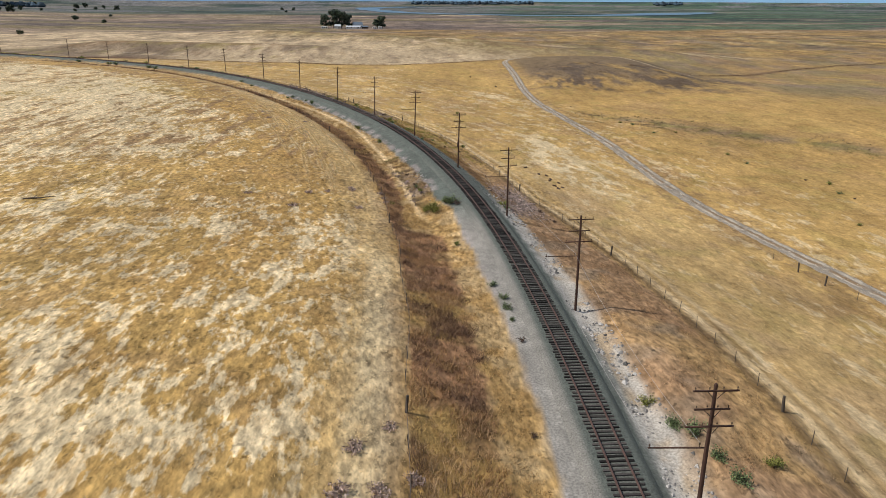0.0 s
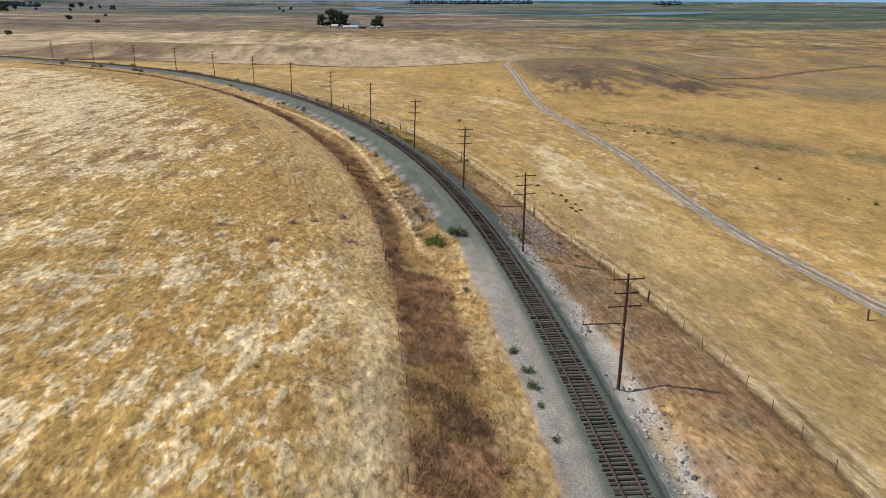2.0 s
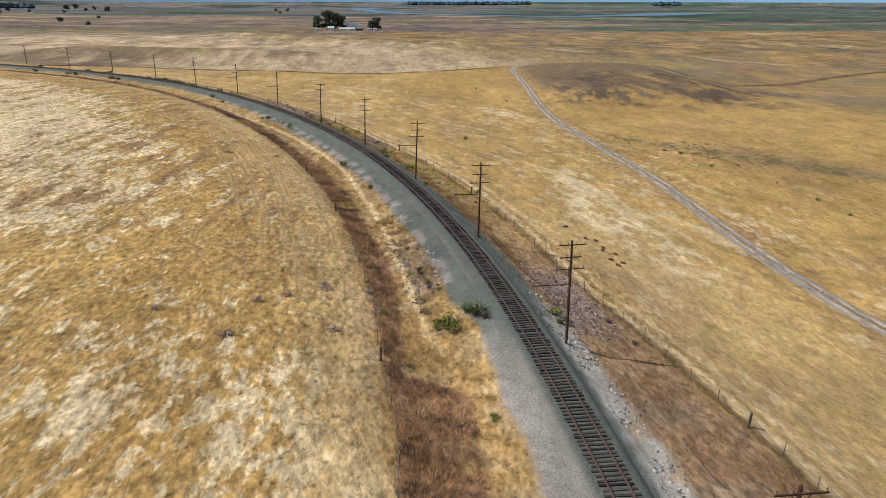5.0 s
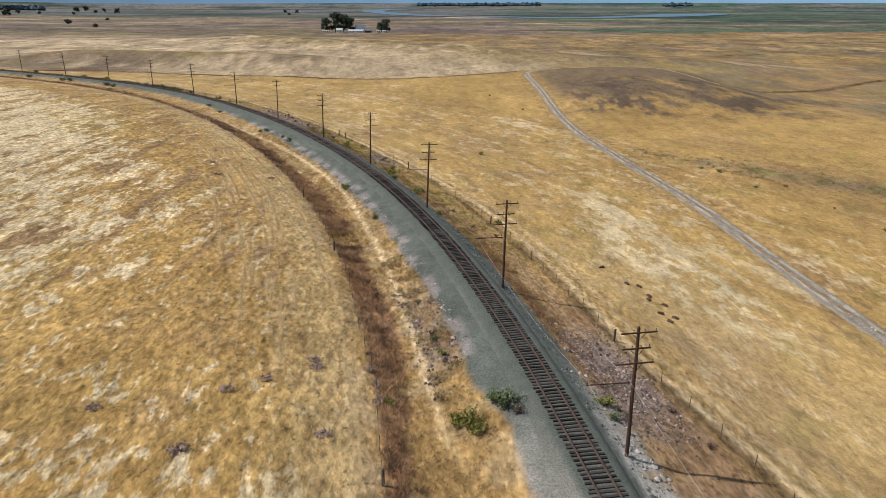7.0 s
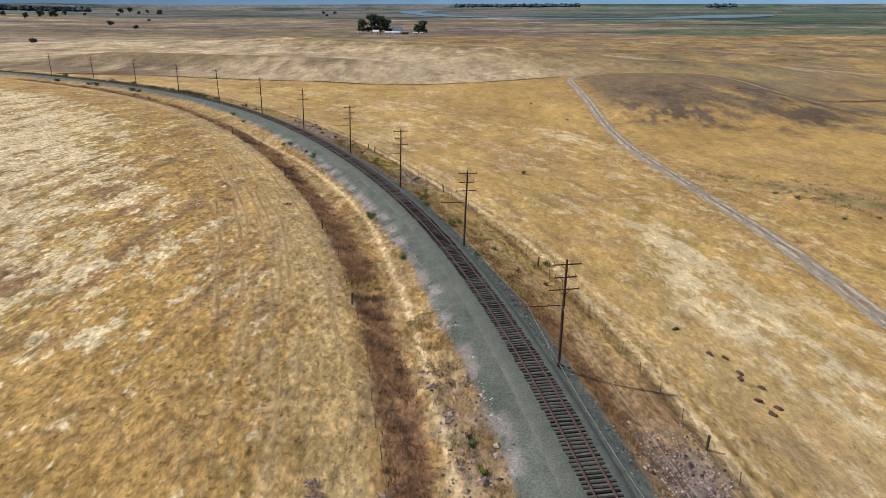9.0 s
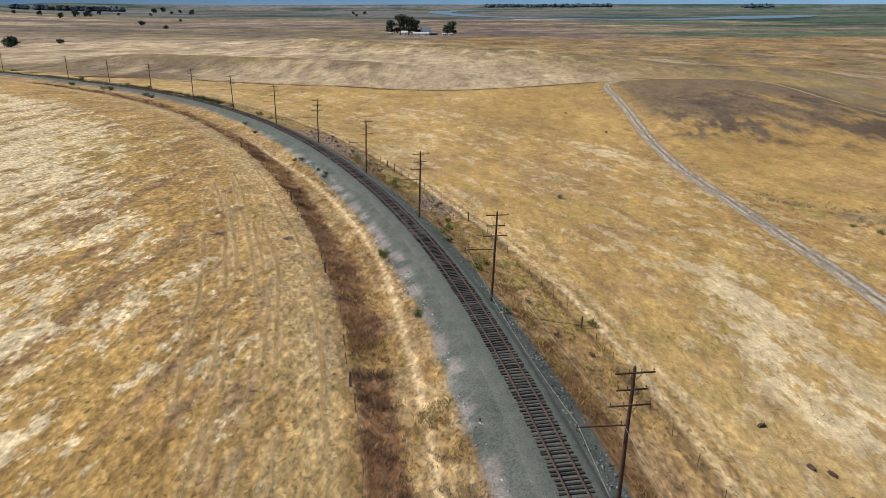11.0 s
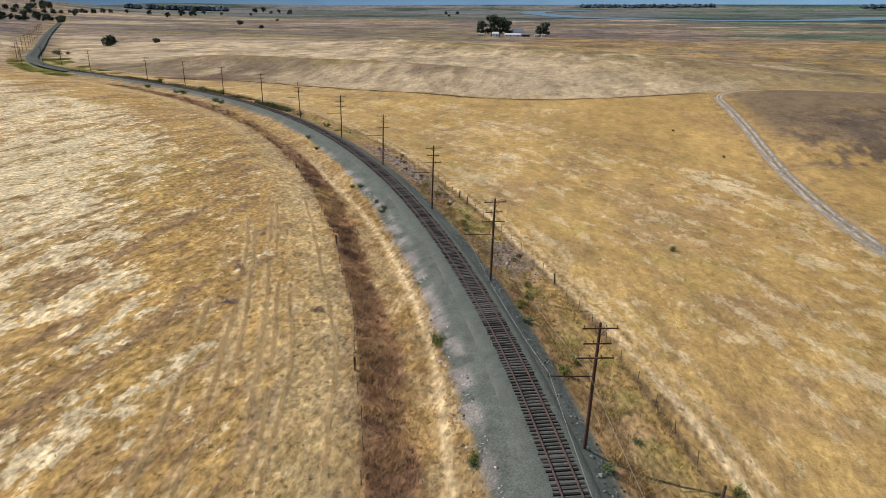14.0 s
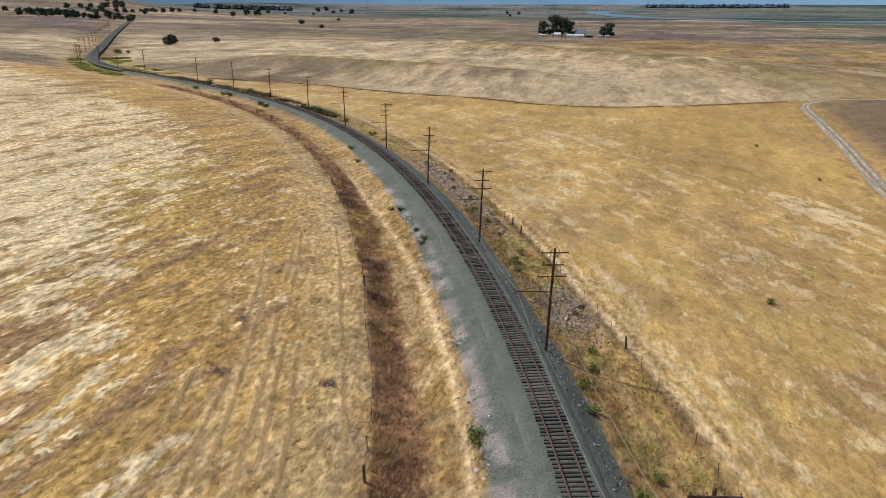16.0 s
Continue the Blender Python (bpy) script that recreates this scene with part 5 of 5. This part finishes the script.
# ---- far trees, farmstead, river and hills ----
def tree(label, height, width, seed, leaves=850, lean=0.0):
    """A tapered trunk with limbs, and a crown of many leaf clumps in uneven masses."""
    g = random.Random(seed)
    thing = put("tree", None, label, "tree", group="scattered trees")
    bm = bmesh.new()
    fork = height * 0.28
    tube_into(bm, [(0, 0, -0.8), (0, 0, 0), (0.1, 0, fork), (lean * 0.4, 0.1, height * 0.75)], [0.045 * height, 0.03 * height, 0.022 * height, 0.006 * height], 8)
    masses = []
    for k in range(13):
        a, up = 6.28 * k / 6.5 + g.uniform(-0.4, 0.4), g.uniform(0.24, 0.9)
        out = width * 0.5 * g.uniform(0.25, 0.8) * (1.12 - 0.75 * abs(up - 0.45))
        tip = Vector((out * math.cos(a) + lean * up, out * math.sin(a), height * up))
        tube_into(bm, [(0.05, 0, fork * g.uniform(0.5, 1.1)), tip * 0.6 + Vector((0, 0, 0.06 * height)), tip], [0.014 * height, 0.009 * height, 0.003 * height], 5)
        masses.append((tip, width * g.uniform(0.15, 0.25)))
    part("trunk", bm, M_BARK, thing)
    masses.append((Vector((lean * 0.6, 0, height * 0.84)), width * 0.19))
    masses.append((Vector((lean * 0.4, 0, height * 0.55)), width * 0.27))
    verts, faces = [], []
    for k in range(leaves):
        c, r = g.choice(masses)
        way = Vector((g.gauss(0, 1), g.gauss(0, 1), g.gauss(0, 0.8))).normalized()
        p = c + way * r * g.uniform(0.35, 1.12)
        w = 0.066 * width * g.uniform(0.5, 1.25)
        a = way.cross(Vector((g.gauss(0, 1), g.gauss(0, 1), g.gauss(0, 1)))).normalized()
        b = (way.cross(a) + 0.6 * way * g.uniform(-1, 1)).normalized()
        i = len(verts)
        verts += [p - a * w, p - b * w * 0.8, p + a * w, p + b * w * 0.9 + way * 0.3 * w]
        faces.append((i, i + 1, i + 2, i + 3))
    crown = new("crown", mesh_of("crown", np.array([tuple(v) for v in verts]), np.array(faces), M_CROWN))
    crown.parent = thing
    return thing


FOREST = [tree("broad dark green oak standing alone in dry pasture", 14, 15, 1), tree("tall dark green eucalyptus with ragged crown", 24, 19, 2, 1100, 1.5),
          tree("rounded dark oak on the plain", 11, 14, 3), tree("low spreading dark green tree in dry grass", 7, 13, 4, 700, 2.0)]
TALL = [14, 24, 11, 7]
placed = set()


def plant(kind, x, y, tall):
    """A tree of that kind, so many metres tall."""
    k = tall / TALL[kind] * (1.0 if kind == 1 else 0.72 if x < -950 else 0.8)
    m = pose(x, y, ground_at(x, y) - 0.02 * tall, 0, 0, (x * 7.3 + y * 3.1) % 360) @ Matrix.Diagonal((k, k, k, 1))
    if kind in placed:
        return copy_thing(FOREST[kind], m)
    placed.add(kind)
    FOREST[kind].matrix_basis = m
    return FOREST[kind]


for spot in [(2, -1430, 2129, 18), (0, -1217, 1910, 20), (0, -1301, 2107, 28), (2, -1289, 2149, 24), (0, -1411, 2411, 20), (2, -1331, 2391, 10), (0, -1936, 3432, 26), (3, -742, 1452, 9.5),
             (2, -1218, 2389, 10), (2, -1474, 2906, 20), (0, -1530, 3088, 29), (3, -1322, 2747, 11), (0, -1360, 2895, 20), (2, -1223, 2706, 20), (3, -581, 1230, 6), (3, -835, 1810, 6), (2, -1877, 2849, 20)]:
    plant(*spot)
for spot in [(2, -1481, 1409, 13), (0, -1292, 1277, 20), (0, -1256, 1271, 21), (2, -1152, 1202, 19), (0, -1191, 1259, 19), (2, -1197, 1285, 15), (0, -1075, 1183, 20), (2, -1068, 1185, 17), (3, -1070, 1200, 7)]:
    plant(*spot)
for k in range(14):
    plant(2, -1465 - 2.6 * k * k, 1570 + 46 * k + 12 * math.sin(3 * k), 15 + 2 * math.sin(5 * k))
for spot in [(2, -1329, 1498, 13), (0, -1041, 1204, 13), (1, -1028, 1208, 19), (0, -1323, 1535, 16), (0, -1070, 1280, 23), (2, -1372, 1635, 12), (2, -1415, 1712, 13), (2, -1418, 1743, 11), (3, -1055, 1319, 12),
             (3, -1094, 1340, 10), (2, -1465, 1830, 10), (2, -1477, 1890, 14), (2, -1462, 1920, 14), (2, -1505, 2012, 16), (2, -1527, 2075, 13), (2, -1560, 2195, 12)]:
    plant(*spot)
# younger trees filling the belt beside the railway
g = random.Random(21)
for k in range(22):
    x, y = [(-1292, 1277), (-1191, 1259), (-1075, 1183), (-1041, 1204), (-1070, 1280), (-1323, 1535), (-1372, 1635), (-1465, 1830), (-1477, 1890), (-1256, 1271), (-1152, 1202)][k % 11]
    plant((0, 2, 3)[k % 3], x + g.uniform(-45, 45), y + g.uniform(10, 60), (15, 14, 9)[k % 3] * g.uniform(0.8, 1.2))
for spot in [(3, -443, 677, 9), (3, -458, 700, 6.5), (3, -430, 727, 4.5), (2, -646, 2895, 11), (2, -586, 2823, 12), (2, -528, 2426, 8)]:
    plant(*spot)
for spot in [(1, -177, 1074, 25), (1, -165, 1080, 34), (1, -154, 1082, 30), (1, -144, 1088, 25), (0, -100, 1078, 16), (1, -92, 1080, 23)]:
    plant(*spot)

# the farmstead
M_WHITE = material("white_boards", (0.74, 0.74, 0.72), 0.7, grain=0.06, grain_size=0.3, stain=0.08, stain_size=2.0)
M_SHEET = material("pale_sheet_roof", (0.62, 0.66, 0.70), 0.45, 0.2, grain=0.06, grain_size=0.4, stain=0.1, stain_size=3.0)
M_SLATE = material("blue_grey_roof", (0.14, 0.18, 0.23), 0.7, grain=0.15, grain_size=0.4, stain=0.1, stain_size=2.0)
M_PANE = material("dark_window_glass", (0.02, 0.025, 0.03), 0.08)
M_SHED = material("dark_timber_boards", (0.07, 0.06, 0.055), 0.85, grain=0.25, grain_size=0.3)


def farm_building(name, label, x, y, turn, wide, deep, eaves, ridge, wall_mat, roof_mat, windows):
    thing = put(name, None, label, name.replace("_", " "))
    thing.matrix_basis = pose(x, y, ground_at(x, y) - 0.1, 0, 0, turn)
    bm = bmesh.new()
    box_into(bm, wide, deep, eaves, pose(0, 0, eaves / 2))
    a = [bm.verts.new((sx * wide / 2, sy * deep / 2, eaves)) for sx, sy in ((-1, -1), (-1, 1))] + [bm.verts.new((-wide / 2, 0, ridge))]
    b = [bm.verts.new((wide / 2, sy * deep / 2, eaves)) for sy in (-1, 1)] + [bm.verts.new((wide / 2, 0, ridge))]
    bm.faces.new(a)
    bm.faces.new(b)
    part("wall", bm, wall_mat, thing)
    for side in (-1, 1):
        bm = bmesh.new()
        rise, run = ridge - eaves, deep / 2 + 0.5
        box_into(bm, wide + 0.8, math.hypot(rise, run), 0.18, pose(0, side * run / 2, (eaves + ridge) / 2 + 0.1, -side * math.degrees(math.atan2(rise, run)), 0, 0))
        part("roof", bm, roof_mat, thing)
    for k in range(windows):
        bm = bmesh.new()
        box_into(bm, 1.1, 0.12, 1.2, pose((k + 0.5) / windows * wide - wide / 2, -deep / 2 - 0.03, eaves * 0.55))
        part("window", bm, M_PANE, thing)
    bm = bmesh.new()
    box_into(bm, 1.0, 0.12, 2.05, pose(wide * 0.28, -deep / 2 - 0.05, 1.05))
    part("door", bm, M_SHED, thing)
    return thing


farm_building("trailer", "long white trailer home parked under trees", -177, 1066, 6, 9, 3, 2.9, 3.3, M_WHITE, M_WHITE, 3)
farm_building("shed", "small white farm shed among tall trees", -157, 1066, -4, 8.5, 6, 3.6, 5.8, M_WHITE, M_SHEET, 2)
farm_building("barn", "low farm barn with a pale sheet-metal roof", -134, 1066, 3, 21, 8, 2.6, 4.2, M_WHITE, M_SHEET, 4)
farm_building("farm_house", "white farm house with a blue-grey gable roof", -130, 1086, 12, 14, 10, 5.0, 9.2, M_WHITE, M_SLATE, 4)
farm_building("shed", "dark timber shed beside the barn", -117, 1070, 0, 9, 6, 2.8, 4.0, M_SHED, M_SLATE, 1)
farm_building("trailer", "short white trailer beside the tree", -102, 1062, 10, 6, 2.6, 2.6, 2.9, M_WHITE, M_WHITE, 2)
farm_building("trailer", "white box trailer parked near a tree", -94, 1063, -8, 5.5, 2.6, 2.7, 3.0, M_WHITE, M_WHITE, 1)

# the river through the marsh
M_WATER = material("river_water", (0.11, 0.19, 0.27), 0.35, bump=0.02, bump_size=1.5)


def water(line, widths, name, label):
    line = smooth_line(line, 25.0)
    w = np.interp(np.linspace(0, 1, len(line)), np.linspace(0, 1, len(widths)), widths)
    way = np.gradient(line, axis=0)
    way /= np.linalg.norm(way, axis=1)[:, None]
    n = np.stack([way[:, 1], -way[:, 0]], 1)
    wob = 0.35 * (clouds(line[:, 0], line[:, 1], 160, 5, 2) - 0.5)
    verts = np.concatenate([np.c_[line - n * (w * (0.5 + wob))[:, None], np.full(len(line), -10.9)], np.c_[line + n * (w * (0.5 - wob))[:, None], np.full(len(line), -10.9)]])
    i = np.arange(len(line) - 1)
    put(name, mesh_of(name, verts, np.stack([i, i + len(line), i + len(line) + 1, i + 1], 1), M_WATER), label, "water", "structure")


water([(-120, 4180), (-215, 4060), (-318, 3830), (-352, 3500), (-300, 3030), (-191, 2637), (-78, 2340), (29, 2223), (144, 2119), (280, 2029), (409, 2044), (543, 2132), (665, 2265), (780, 2400), (890, 2530), (960, 2590)],
      [200, 190, 170, 130, 110, 90, 90, 100, 95, 90, 90, 100, 120, 190, 210, 60], "river", "slow blue river winding through the marsh")

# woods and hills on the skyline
# dark trees, their blue tint painted in for the hazy distance
M_WOODS = material("dark_hazy_woods", (0.045, 0.068, 0.088), 1.0, per_island=0.4)


def far_woods(x0, x1, y, n, seed, tall, label):
    g = np.random.default_rng(seed)
    x, yy = np.linspace(x0, x1, n) + g.normal(0, 6, n), y + g.normal(0, 25, n)
    corner = np.array([(1, 0, 0), (0.5, 0.87, 0.1), (-0.5, 0.87, 0), (-1, 0, 0.1), (-0.5, -0.87, 0), (0.5, -0.87, 0.1), (0.4, 0.3, 0.8), (-0.4, 0.2, 0.9), (0, -0.4, 0.85), (0, 0, -0.9)])
    face = np.array([(0, 1, 6), (1, 2, 6), (2, 7, 6), (2, 3, 7), (3, 4, 7), (4, 8, 7), (4, 5, 8), (5, 0, 8), (0, 6, 8), (6, 7, 8), (1, 0, 9), (2, 1, 9), (3, 2, 9), (4, 3, 9), (5, 4, 9), (0, 5, 9)])
    v = corner[None] * g.uniform(0.6, 1.25, (n, 10, 1)) * (tall * g.uniform(0.5, 0.9, (n, 1, 1)))
    v = v + np.stack([x, yy, land(x, yy) + 0.3 * tall], 1)[:, None]
    put("far_woods", mesh_of("far_woods", v.reshape(-1, 3), (face[None] + 10 * np.arange(n)[:, None, None]).reshape(-1, 3), M_WOODS), label, "woods", "stuff")


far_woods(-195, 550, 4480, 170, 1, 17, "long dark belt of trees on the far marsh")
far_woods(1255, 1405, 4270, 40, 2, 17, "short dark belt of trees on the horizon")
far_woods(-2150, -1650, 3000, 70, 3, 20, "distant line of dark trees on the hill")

# distance haze is put into the hills' blue base colour
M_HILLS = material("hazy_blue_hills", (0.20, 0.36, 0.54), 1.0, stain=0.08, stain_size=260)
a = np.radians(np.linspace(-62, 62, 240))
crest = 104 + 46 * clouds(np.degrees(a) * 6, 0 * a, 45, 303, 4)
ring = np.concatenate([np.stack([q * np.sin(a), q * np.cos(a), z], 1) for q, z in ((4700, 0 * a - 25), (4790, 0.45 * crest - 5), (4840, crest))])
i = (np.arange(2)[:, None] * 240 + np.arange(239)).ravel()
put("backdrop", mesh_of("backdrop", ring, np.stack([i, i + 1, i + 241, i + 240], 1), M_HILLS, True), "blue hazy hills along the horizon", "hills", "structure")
